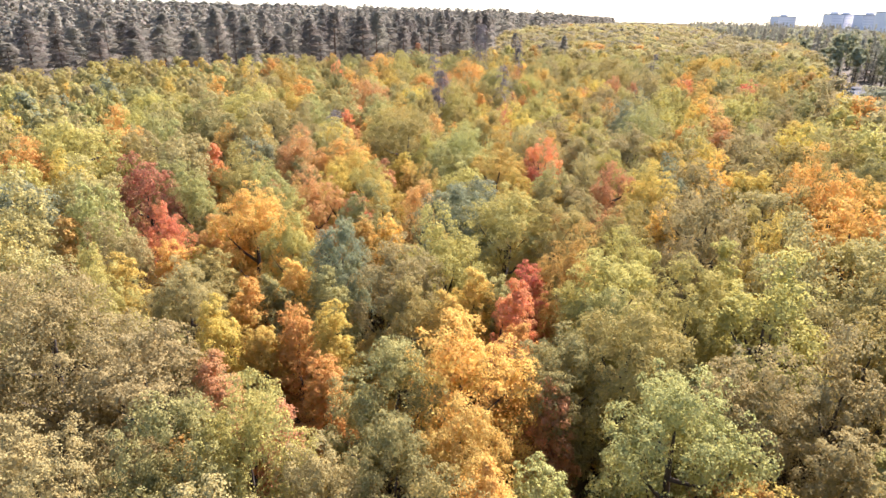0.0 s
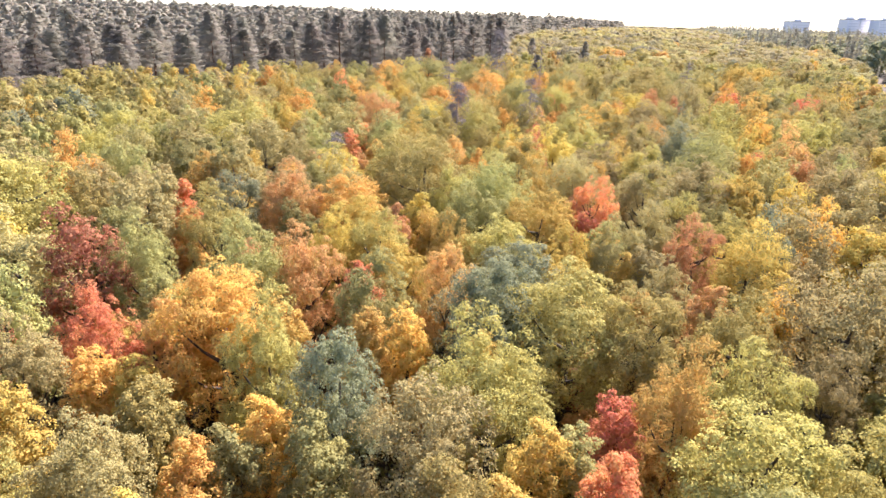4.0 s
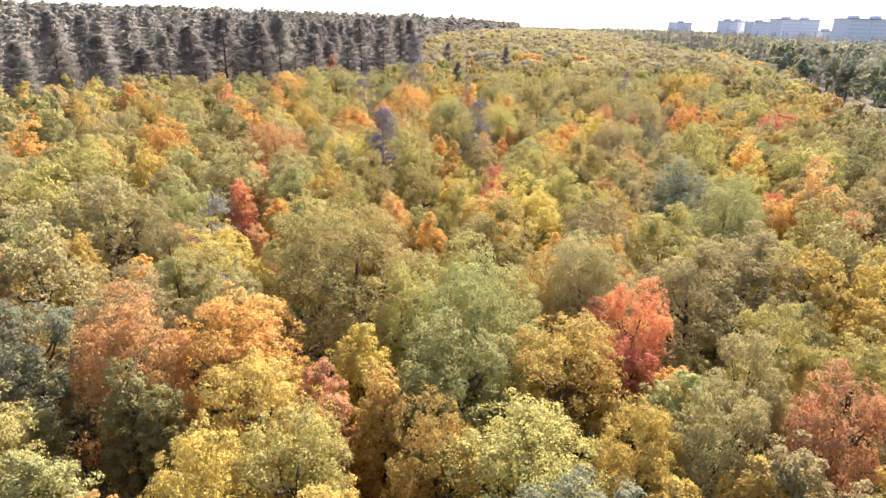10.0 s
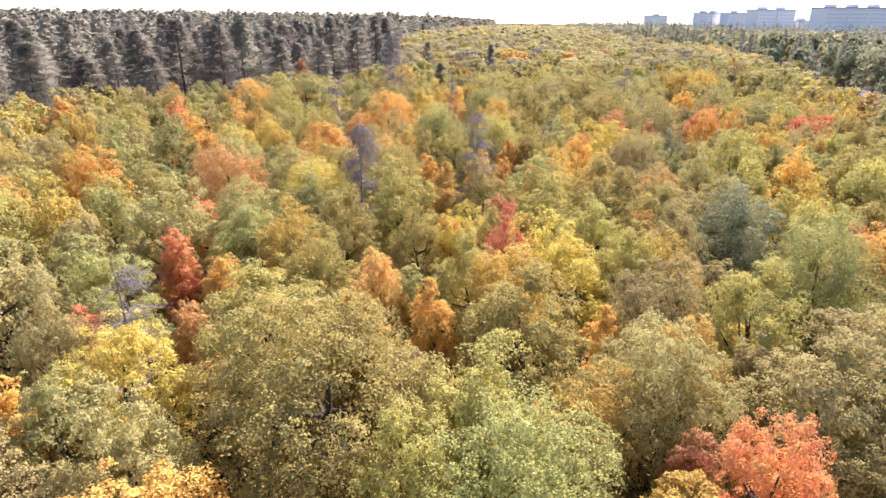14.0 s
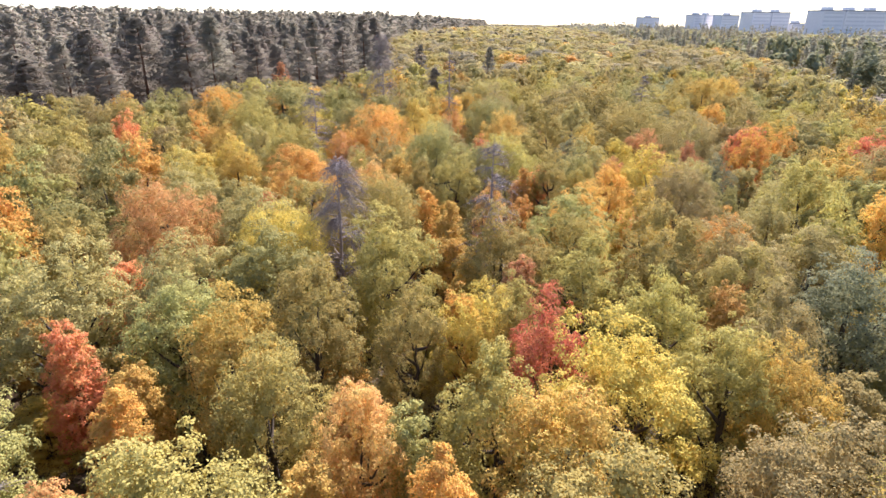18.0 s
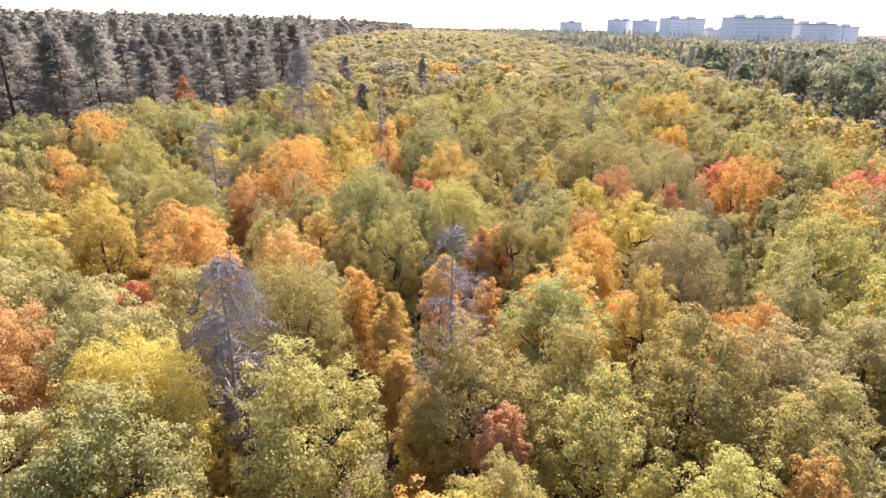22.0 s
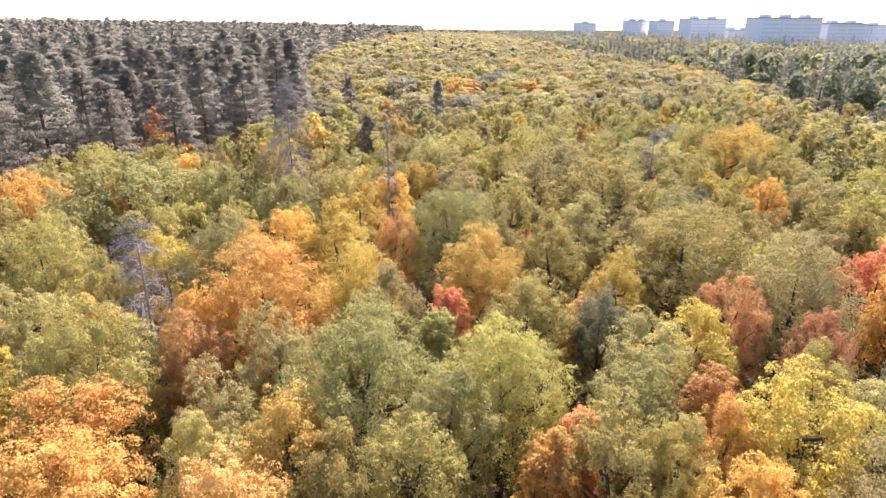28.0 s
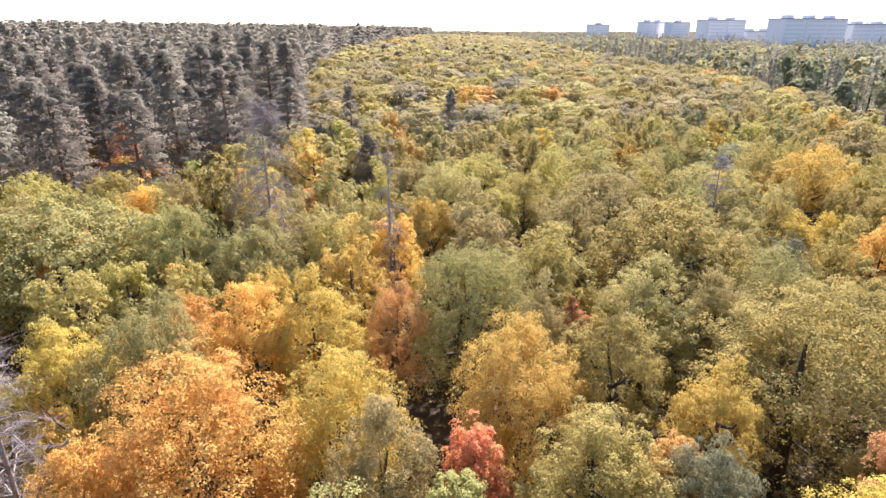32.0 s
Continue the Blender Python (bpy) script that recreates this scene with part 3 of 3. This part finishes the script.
plant(GREEN, [
    (-1.7, 17.1, 1.4), (-9.3, 17.2, 1.8), (3.6, 17.2, 1.2), (8.7, 18.2, 2.1), (-2.1, 21.9, 2), (5.6, 23.9, 1.8), (8.4, 27.5, 1.7), (-9.8, 31.5, 1.2),
    (-6.5, 31.6, 1.3), (3.3, 32.1, 1.3), (-23.7, 39.3, 1.7), (-5.6, 42.7, 1.8), (-18.1, 43.8, 1.1), (-13.2, 45.3, 1.8), (-13.5, 47.1, 1.1), (-20.6, 47.3, 1.5),
    (-15.1, 51.8, 1.3), (9.5, 53.7, 1.3), (0.1, 56.4, 2), (-12.4, 57, 1.1), (-14, 57.5, 1.1), (1.8, 60.7, 2.8), (-14.6, 68.8, 1.6), (-33.2, 68.8, 2.5),
    (24, 73.3, 2.6), (0.7, 77.5, 1.1), (-8.8, 87.4, 2), (-10.1, 90.6, 1.5), (-4.8, 92.3, 2.2), (15.9, 98, 2.3),
])
plant(GREEN, [
    (21.8, 111.2, 1.8), (9.2, 116.2, 2.9), (14.6, 121.7, 1.3), (2.2, 133.6, 2.5), (21, 138.2, 3.2), (7.5, 147.1, 2.8), (-6.3, 151, 4.8), (2.1, 151, 2.9),
])
plant(DARK, [
    (-6.3, 34.6, 1.6), (0.5, 41.8, 2), (1.8, 44.2, 1.9), (3.2, 46.7, 2.2), (-19.5, 61.1, 1.8), (25.3, 82.5, 2.4), (24.8, 119.4, 1.4),
])
plant(TAN, [
    (-4.1, 16.3, 1.4), (-14, 17.1, 1.8), (14.8, 17.8, 1.2), (12.9, 21.5, 1.9), (-12.8, 22.4, 2.4), (-17.7, 24.1, 2.8), (-22.3, 30.6, 1.8), (-2.4, 31.4, 1.9),
    (25.3, 31.7, 1.9), (-28.4, 38.5, 2), (18.5, 40.3, 2.6), (-27.3, 46.2, 2.1), (11.4, 46.5, 1.4), (20.1, 47.3, 1.4), (11.2, 49, 1.3), (9.7, 51.4, 1.4),
    (13.3, 54.5, 1.4), (-24.8, 56.8, 2.3), (15.2, 62.9, 2.2), (-16, 64.4, 2.1), (33.4, 65.1, 3), (20.3, 65.2, 2.4), (9.7, 65.8, 2.5), (15.1, 66.9, 1.2),
    (-22, 68.6, 2.1), (-0.4, 70.3, 1.2), (12.8, 71.5, 2.1), (20.4, 77, 1.3), (-22.6, 80, 2.8), (23.5, 89.6, 2.3),
])
plant(TAN, [
    (-15.4, 90.5, 2.4), (26.2, 100.5, 2.5), (-6.4, 101.1, 2.1), (-8.1, 109.5, 1.3), (38.3, 117.7, 3.1), (12.2, 124.1, 1.6), (31.4, 133.4, 2.1), (40.6, 153, 3.7),
    (53.1, 153.8, 3.4), (82.1, 163.1, 4.3),
])
plant(RUST, [
    (-6.6, 19.5, 1.3), (4.9, 22.3, 1.1), (-10, 23.2, 1.1), (-23.5, 46.5, 1.9), (-14.3, 48.5, 1.1), (-5.7, 55.7, 1.2), (9, 61.8, 1.1), (9.2, 89.7, 1.1),
    (34.5, 112.5, 1.4), (32.2, 116.4, 1.6), (-8, 187, 1.9),
])


# the rest of the wood between them
KINDS = [LIME, GREEN, TAN, YELLOW, AMBER, ORANGE, DARK, PINK, RED, RUST]
SHARE = np.cumsum([0.40, 0.24, 0.26, 0.05, 0.03, 0.005, 0.02, 0.002, 0.001, 0.004])


FAR_SHARE = np.cumsum([0.40, 0.20, 0.26, 0.075, 0.05, 0.012, 0.01, 0.002, 0.002, 0.002])

LOW_SHARE = np.cumsum([0.14, 0.16, 0.10, 0.18, 0.20, 0.13, 0.02, 0.03, 0.01, 0.06])

DULL_SHARE = np.cumsum([0.26, 0.30, 0.34, 0.03, 0.03, 0.004, 0.04, 0.002, 0.001, 0.006])


def any_kind(share=SHARE):
    return KINDS[int(np.searchsorted(share, rng.uniform(0, share[-1])))]


for _ in range(21000):
    y = rng.uniform(6, 190)
    x = rng.uniform(-8 - 0.86 * y, 12 + 0.9 * y)
    r = rng.uniform(1.9, 3.2) if in_strip(x, y, 24) else rng.uniform(2.0, 3.9)
    if x < -72 or x > 60 + 0.5 * min(max(y - 90, 0), 80) or x < edge_x(PINE_EDGE, y) + 2 or x > edge_x(POPLAR_EDGE, y) - 2 or taken(x, y, r, 0.78 if in_strip(x, y, 24) else 0.66):
        continue
    broadleaf(any_kind(DULL_SHARE if x < -4 and y < 95 else SHARE if in_strip(x, y, 18) else FAR_SHARE), x, y, r)
for _ in range(1400):                   # low ones in the gaps
    y = rng.uniform(8, 150)
    x = rng.uniform(-6 - 0.8 * y, 10 + 0.8 * y)
    r = rng.uniform(1.2, 1.8)
    if x < -34 or x > 40 or x < edge_x(PINE_EDGE, y) + 2 or taken(x, y, r, 0.6):
        continue
    broadleaf(any_kind(LOW_SHARE), x, y, r, True)
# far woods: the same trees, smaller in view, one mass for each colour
# the first three colours have haze painted in
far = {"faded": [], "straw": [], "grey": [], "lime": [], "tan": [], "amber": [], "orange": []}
for _ in range(32000):
    y = 6 + 1000 * rng.uniform(0, 1) ** 1.4
    x = rng.uniform(-75, 62) if y < 172 else rng.uniform(10, 300)
    if y < 172:
        x = rng.uniform(-130, 130)
        if -75 <= x <= 62 or abs(x) > 0.95 * y + 14:
            continue
    r = rng.uniform(2.8, 5.2) * (1 + max(0, y - 300) / 500)
    if x < edge_x(PINE_EDGE, y) + 1 or x > edge_x(POPLAR_EDGE, y) - 2 or taken(x, y, r, 0.64):
        continue
    take(x, y, r)
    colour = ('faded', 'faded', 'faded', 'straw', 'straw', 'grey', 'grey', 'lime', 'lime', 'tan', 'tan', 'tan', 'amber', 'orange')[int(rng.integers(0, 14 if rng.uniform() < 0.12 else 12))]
    v, q = (SMALLER if y < 225 else SMALL if y < 330 else TINY)[int(rng.integers(0, 4))]
    w, turn = r / 2.7, rng.uniform(0, 6.283)
    c, s = math.cos(turn), math.sin(turn)
    m = np.array([[c * w, -s * w, 0], [s * w, c * w, 0], [0, 0, rng.uniform(0.95, 1.18)]])
    far[colour].append((v @ m.T + [x, y, float(ground_z(x, y))], q))
for _ in range(5000):                   # the wood goes on behind and beside the start
    x, y = rng.uniform(-120, 120), rng.uniform(-60, 115)
    r = rng.uniform(2.6, 4.4)
    if y > 8 and abs(x) < 14 + 0.86 * y or x < edge_x(PINE_EDGE, y) or x > edge_x(POPLAR_EDGE, y) - 2 or taken(x, y, r, 0.72):
        continue
    take(x, y, r)
    v, q = SMALL[int(rng.integers(0, 5))]
    w, turn = r / 2.7, rng.uniform(0, 6.283)
    c, s = math.cos(turn), math.sin(turn)
    m = np.array([[c * w, -s * w, 0], [s * w, c * w, 0], [0, 0, rng.uniform(0.95, 1.18)]])
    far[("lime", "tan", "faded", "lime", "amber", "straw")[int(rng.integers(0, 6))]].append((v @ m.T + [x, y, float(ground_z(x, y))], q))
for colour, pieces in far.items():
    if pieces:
        # olive, straw and grey-green crowns carry the haze in their colour
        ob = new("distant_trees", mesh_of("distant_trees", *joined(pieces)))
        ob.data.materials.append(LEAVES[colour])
        tagged(ob, "far tree crowns with %s autumn leaves" % {"lime": "yellow-green", "tan": "olive-tan", "faded": "haze-tinted olive", "straw": "haze-tinted straw", "grey": "grey-green"}.get(colour, colour), "woods", kind="stuff")

# woods at the horizon
belt = []
for _ in range(1400):
    y = rng.uniform(700, 2600)
    x = rng.uniform(edge_x(PINE_EDGE, y) - 300 if y > 960 else 620, 0.9 * y + 300)
    v, q = TINY[int(rng.integers(0, 4))]
    w = rng.uniform(3.0, 6.0)
    belt.append((v * [w, w, rng.uniform(0.8, 1.3)] + [x, y, float(ground_z(x, y))], q))
ob = new("horizon_woods", mesh_of("horizon_woods", *joined(belt)))
# haze is tinted into this grey instead of lying in the air
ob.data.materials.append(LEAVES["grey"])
tagged(ob, "woods along the horizon in haze-tinted grey-green", "woods", kind="stuff")

# undergrowth in the gaps between the trees
for colour, count in (("green", 2600), ("amber", 900), ("tan", 2000)):
    y = rng.uniform(6, 175, count)
    x = rng.uniform(-1, 1, count) * (14 + 0.12 * y) + 0.2 * np.maximum(0, y - 55)
    keep = x > edge_x(PINE_EDGE, y) - 40
    x, y = x[keep], y[keep]
    c = np.stack([x, y, ground_z(x, y) + rng.uniform(0.3, 1.6, len(x))], 1)
    v, q = clump_leaves(c, rng.uniform(0.6, 1.5, len(x)), 34, 0.24, rng)
    ob = new("undergrowth", mesh_of("undergrowth", v, q))
    ob.data.materials.append(LEAVES[colour])
    tagged(ob, "low %s shrubs on the forest floor" % {"tan": "olive", "amber": "amber-leaved"}.get(colour, colour), "shrubs", kind="stuff")

# ---------------------------------------------------------------- pine wood
PINES = []
for i in range(6):
    v, q, c = pine_form(600 + i, 70 + 5 * i, 6, 22, 0.25, R=3.3 + 0.3 * (i % 3), base=4.0 + 1.0 * i)
    PINES.append((mesh_of("crown", v, q), mesh_of("trunk", *pine_trunk_form(650 + i, c, 22.0))))
FAR_PINES = [pine_form(700 + i, 40, 3, 7, 0.58, R=3.9, base=5.0, narrow=0.7)[:2] for i in range(4)]
REMOTE_PINES = [pine_form(740 + i, 20, 2, 4, 1.2, R=4.2, base=8.0, narrow=0.8)[:2] for i in range(4)]
PINE_STEM = tube([(0, 0, -0.3), (0, 0, 12)], [0.2, 0.15], 4)


def pine(x, y, h, w=1.0):
    """One tall pine with a bare lower trunk."""
    crown_me, trunk_me = PINES[int(rng.integers(0, 6))]
    tree = new("pine_tree")
    tree.location = (x, y, float(ground_z(x, y)))
    tree.rotation_euler = (rng.normal() * 0.012, rng.normal() * 0.012, rng.uniform(0, 6.283))
    tree.scale = (w, w, h / 22.0)
    tagged(tree, "tall grey-green Scots pine with bare reddish trunk", "pine tree", "pine wood")
    part("trunk", trunk_me, PINE_BARK, tree, "scaly reddish-brown trunk")
    part("crown", crown_me, NEEDLES, tree)
    take(x, y, 3.6)


for x, y, h in ((21.5, 194, 17.0), (36.0, 190, 16.5), (20.5, 172, 14.0)):
    pine(x, y, h, 0.7)
far_needles, far_stems, pine_count = [], [], 0
for _ in range(16000):
    y = 40 + 1150 * rng.uniform(0, 1) ** 1.6
    deep = 420 * rng.uniform(0, 1) ** 1.7
    x = float(edge_x(PINE_EDGE, y)) - deep
    if x < -0.86 * y - 35 or taken(x, y, 3.8, 0.78):
        continue
    h = rng.uniform(16.0, 23.0)
    if deep < 62 and y < 262 and x > -90 and pine_count < 290:
        pine(x, y, h, rng.uniform(1.0, 1.4))
        pine_count += 1
        continue
    take(x, y, 3.8)
    v, q = (FAR_PINES if deep < 90 and y < 450 else REMOTE_PINES)[int(rng.integers(0, 4))]
    w, turn = rng.uniform(1.05, 1.4) * (1 + max(0, y - 250) / 700), rng.uniform(0, 6.283)
    c, s = math.cos(turn), math.sin(turn)
    m = np.array([[c * w, -s * w, 0], [s * w, c * w, 0], [0, 0, h / 22.0]])
    at = [x, y, float(ground_z(x, y))]
    far_needles.append((v @ m.T + at, q))
    if deep < 60:
        far_stems.append((PINE_STEM[0] + at, PINE_STEM[1]))
ob = new("pine_forest", mesh_of("pine_forest", *joined(far_needles)))
ob.data.materials.append(NEEDLES)
tagged(ob, "dense grey-green pine forest reaching to the horizon", "pine forest", kind="stuff")
ob = new("pine_stems", mesh_of("pine_stems", *joined(far_stems)))
ob.data.materials.append(PINE_BARK)
tagged(ob, "bare reddish trunks inside the pine forest", "pine forest", kind="stuff")

# bright young trees among the first pines
for _ in range(900):
    y = rng.uniform(108, 260)
    x = float(edge_x(PINE_EDGE, y)) + 3 - 40 * rng.uniform(0, 1) ** 1.5
    r = rng.uniform(1.3, 2.1)
    if x > -75 and not taken(x, y, r, 0.55):
        broadleaf((YELLOW, AMBER, ORANGE, GREEN, ORANGE, RUST, TAN, GREEN)[int(rng.integers(0, 8))], x, y, r, True)

# ---------------------------------------------------------------- dead trees
for n, (x, y, top, R, droop, boughs) in enumerate(DEAD):
    stem, limbs = dead_form(800 + n, top, R, droop, boughs, 60 if droop > 0.5 else 36)
    tree = new("dead_tree")
    tree.location = (x, y, float(ground_z(x, y)))
    tagged(tree, "bare dead tree with grey drooping twigs" if droop > 0.5 else "bare dead tree with spreading grey twigs", "dead tree")
    part("trunk", mesh_of("trunk", *stem), DEAD_WOOD, tree)
    for limb in limbs:
        part("branch", mesh_of("branch", *limb), DEAD_WOOD, tree)

# ---------------------------------------------------------------- poplars and the town
POPLARS = []
for i in range(4):
    v, q, c = pine_form(900 + i, 60, 3, 11, 0.3, R=1.5, top=17.0, base=0.6, narrow=0.75)
    POPLARS.append((mesh_of("crown", v, q), mesh_of("trunk", *tube([(0, 0, -0.3), (0, 0, 7), (0, 0, 14)], [0.25, 0.18, 0.04], 6)), *pine_form(950 + i, 18, 2, 3, 0.9, R=1.6, top=17.0, base=1.0, narrow=0.8)[:2]))
poplar_mass, mixed_mass, count = [], {"tan": [], "grey": [], "faded": [], "dark": []}, 0
for _ in range(9000):
    y = 105 + 915 * rng.uniform(0, 1) ** 1.3
    deep = 300 * rng.uniform(0, 1) ** 1.4
    x = float(edge_x(POPLAR_EDGE, y)) + 3 + deep
    if 128 < y < 216 and x < np.interp(y, [126, 150, 182, 214], [100, 112, 127, 142]) + 8:
        continue
    slim = noise.noise((x * 0.035, y * 0.035, 2.0)) + rng.uniform(-0.2, 0.2) > 0.1
    r = rng.uniform(1.1, 1.8) if slim else rng.uniform(2.4, 4.6)
    if taken(x, y, r, 1.0 if slim else 0.75) or x > 1.15 * y + 40:
        continue
    take(x, y, r)
    z, h = float(ground_z(x, y)), rng.uniform(0.7, 1.1) if slim else rng.uniform(0.75, 1.25) * (1.3 if y < 270 and deep > 6 else 1.0)
    if slim and deep < 60 and y < 420 and count < 280:
        form = POPLARS[int(rng.integers(0, 4))]
        tree = new("poplar_tree")
        tree.location, tree.rotation_euler, tree.scale = (x, y, z), (0, 0, rng.uniform(0, 6.283)), (r / 1.5, r / 1.5, h)
        tagged(tree, "slim silvery-green columnar poplar tree in a row", "poplar tree", "poplar rows")
        part("trunk", form[1], BARK, tree)
        part("crown", form[0], POPLAR_LEAVES, tree)
        count += 1
        continue
    form = POPLARS[int(rng.integers(0, 4))][2:] if slim else (SMALL if y < 210 else TINY)[int(rng.integers(0, 4))]
    w = r / (1.5 if slim else 2.7)
    piece = (form[0] * [w, w, h] + [x, y, z], form[1])
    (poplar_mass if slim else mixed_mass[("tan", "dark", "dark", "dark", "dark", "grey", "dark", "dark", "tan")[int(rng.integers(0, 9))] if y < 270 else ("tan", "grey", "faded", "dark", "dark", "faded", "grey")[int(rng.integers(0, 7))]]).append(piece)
ob = new("poplar_belt", mesh_of("poplar_belt", *joined(poplar_mass)))
ob.data.materials.append(POPLAR_LEAVES)
tagged(ob, "far belt of silvery columnar poplars before the town", "woods", kind="stuff")
# two of these crown colours are haze-tinted
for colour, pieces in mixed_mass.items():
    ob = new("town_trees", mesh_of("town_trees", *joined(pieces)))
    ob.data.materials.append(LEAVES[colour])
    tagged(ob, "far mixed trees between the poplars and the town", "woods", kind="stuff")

# a road with parked cars between the wood and the poplars
ROAD = [(102, 130), (112, 150), (127, 182), (142, 214)]
rv, rq = [], []
for i, (x, y) in enumerate(ROAD):
    for k in (-5.5, 5.5):
        px, py = x + k * 0.92, y - k * 0.4
        rv.append((px, py, float(ground_z(px, py)) + 0.45))
    if i:
        rq.append((2 * i - 2, 2 * i - 1, 2 * i + 1, 2 * i))
road_me = mesh_of("road", np.array(rv), np.array(rq))
road_me.materials.append(ASPHALT)
tagged(new("road", road_me), "grey asphalt road beside the wood", "road", kind="structure")
PAINTS = [plain_material("car_paint", c, 0.25) for c in ((0.75, 0.76, 0.78), (0.08, 0.08, 0.09), (0.45, 0.46, 0.48), (0.30, 0.04, 0.04), (0.8, 0.8, 0.8))]
GLASS = plain_material("car_glass", (0.04, 0.05, 0.06), 0.08)
STEEL = plain_material("wheel_steel", (0.45, 0.45, 0.46), 0.35, 0.9)
RUBBER = plain_material("tyre_rubber", (0.03, 0.03, 0.03), 0.85)


def loft(sections, half):
    """A body from side outlines (x, z) drawn out to a half width that narrows towards the top."""
    n = len(sections)
    v = [(x, s * half * (1 - 0.12 * max(0.0, z - 0.8)), z) for s in (-1, 1) for x, z in sections]
    q = [(i, (i + 1) % n, n + (i + 1) % n, n + i) for i in range(n)]
    mid = [(i, i + 1, n - 2 - i, n - 1 - i) for i in range(n // 2 - 1)]
    q += [tuple(reversed(m)) for m in mid] + [tuple(n + k for k in m) for m in mid]
    return np.array(v), np.array(q)


CAR_BODY = mesh_of("body", *loft([(-2.1, 0.35), (-1.0, 0.3), (1.0, 0.3), (2.1, 0.35), (2.15, 0.7), (1.1, 0.92), (-1.3, 0.95), (-2.15, 0.9)], 0.87), smooth=False)
CAR_CABIN = mesh_of("cabin", *loft([(-1.55, 0.94), (-0.5, 0.93), (0.4, 0.93), (1.05, 0.92), (0.45, 1.42), (-0.1, 1.46), (-0.7, 1.46), (-1.2, 1.4)], 0.8), smooth=False)
CAR_RIM = mesh_of("rim", *tube([(0, -0.115, 0), (0, -0.11, 0), (0, 0.11, 0), (0, 0.115, 0)], [0.02, 0.19, 0.19, 0.02], 10), smooth=False)
CAR_TYRE = mesh_of("wheel", *tube([(0, -0.1, 0), (0, -0.09, 0), (0, 0.09, 0), (0, 0.1, 0)], [0.2, 0.31, 0.31, 0.2], 12), smooth=False)
for i in range(12):
    t = i / 11 * 2.4 + 0.4
    k = min(int(t), 2)
    side = 3.6 if i % 3 else -3.6
    x = ROAD[k][0] + (ROAD[k + 1][0] - ROAD[k][0]) * (t - k) + side * 0.92
    y = ROAD[k][1] + (ROAD[k + 1][1] - ROAD[k][1]) * (t - k) - side * 0.4
    paint = PAINTS[(i * 3 + i // 4) % 5]
    car = new("car")
    car.location, car.rotation_euler = (x, y, float(ground_z(x, y)) + 0.46), (0, 0, radians(66))
    shade = ("white", "black", "silver-grey", "dark red", "white")[(i * 3 + i // 4) % 5]
    tagged(car, shade + " car parked along the road", "car", "parked cars")
    part("body", CAR_BODY, paint, car)
    part("cabin", CAR_CABIN, GLASS, car, "dark glazed cabin")
    for wx in (-1.3, 1.3):
        for wy in (-0.78, 0.78):
            w = part("wheel", CAR_TYRE, RUBBER, car)
            w.location = (wx, wy, 0.31)
            part("rim", CAR_RIM, STEEL, w, "grey metal rim")

CONCRETE = plain_material("pale_concrete", (0.84, 0.81, 0.82), 0.9)
WINDOWS = plain_material("window_glass", (0.70, 0.68, 0.70), 0.3)
ROOFING = plain_material("roof_felt", (0.3, 0.29, 0.3), 0.9)


def box(x0, x1, y0, y1, z0, z1):
    """A box as corners and faces."""
    v = np.array([(x, y, z) for z in (z0, z1) for x, y in ((x0, y0), (x1, y0), (x1, y1), (x0, y1))], float)
    return v, np.array([(3, 2, 1, 0), (4, 5, 6, 7), (0, 1, 5, 4), (1, 2, 6, 5), (2, 3, 7, 6), (3, 0, 4, 7)])


def apartment_building(x, y, width, depth, storeys, turn):
    """A block of flats in sections: walls stepped a little, flat roofs with lift heads."""
    h = storeys * 3.0
    house = new("apartment_building")
    house.location, house.rotation_euler = (x, y, float(ground_z(x, y)) - 0.5), (0, 0, radians(turn))
    tagged(house, "pale grey concrete block of flats with flat roof", "building", "town blocks")
    count = max(1, round(width / 22))
    w = width / count
    for k in range(count):
        x0, step = -width / 2 + k * w, 0.8 * (k % 2)
        wall = part("wall", mesh_of("wall", *box(x0, x0 + w - 0.02, -depth / 2 - step, depth / 2, 0, h), smooth=False), CONCRETE, house)
        # one window strip along each storey, added to break up the plain wall
        for n in range(storeys):
            part("balcony", mesh_of("balcony", *box(x0 + 1.2, x0 + w - 1.2, -depth / 2 - step - 0.06, -depth / 2 - step + 0.3, n * 3.0 + 1.1, n * 3.0 + 2.4), smooth=False), WINDOWS, wall)
        roof = part("roof", mesh_of("roof", *box(x0 - 0.01, x0 + w - 0.01, -depth / 2 - step - 0.3, depth / 2 + 0.3, h + 0.005, h + 0.8), smooth=False), ROOFING, house)
        part("lift_head", mesh_of("lift_head", *box(x0 + w / 2 - 3, x0 + w / 2 + 3, -3, 3, h + 0.81, h + 3.2), smooth=False), CONCRETE, roof)


for row in ((466, 880, 31, 14, 9, 17), (479, 777, 34, 14, 10, 13), (503, 759, 29, 14, 10, 11), (424, 592, 45, 15, 10, 8), (416, 489, 61, 16, 10, 1), (487, 499, 40, 14, 9, -2), (487, 615, 38, 14, 7, 5), (570, 560, 80, 15, 9, -2), (650, 470, 80, 15, 9, -10)):
    apartment_building(*row)
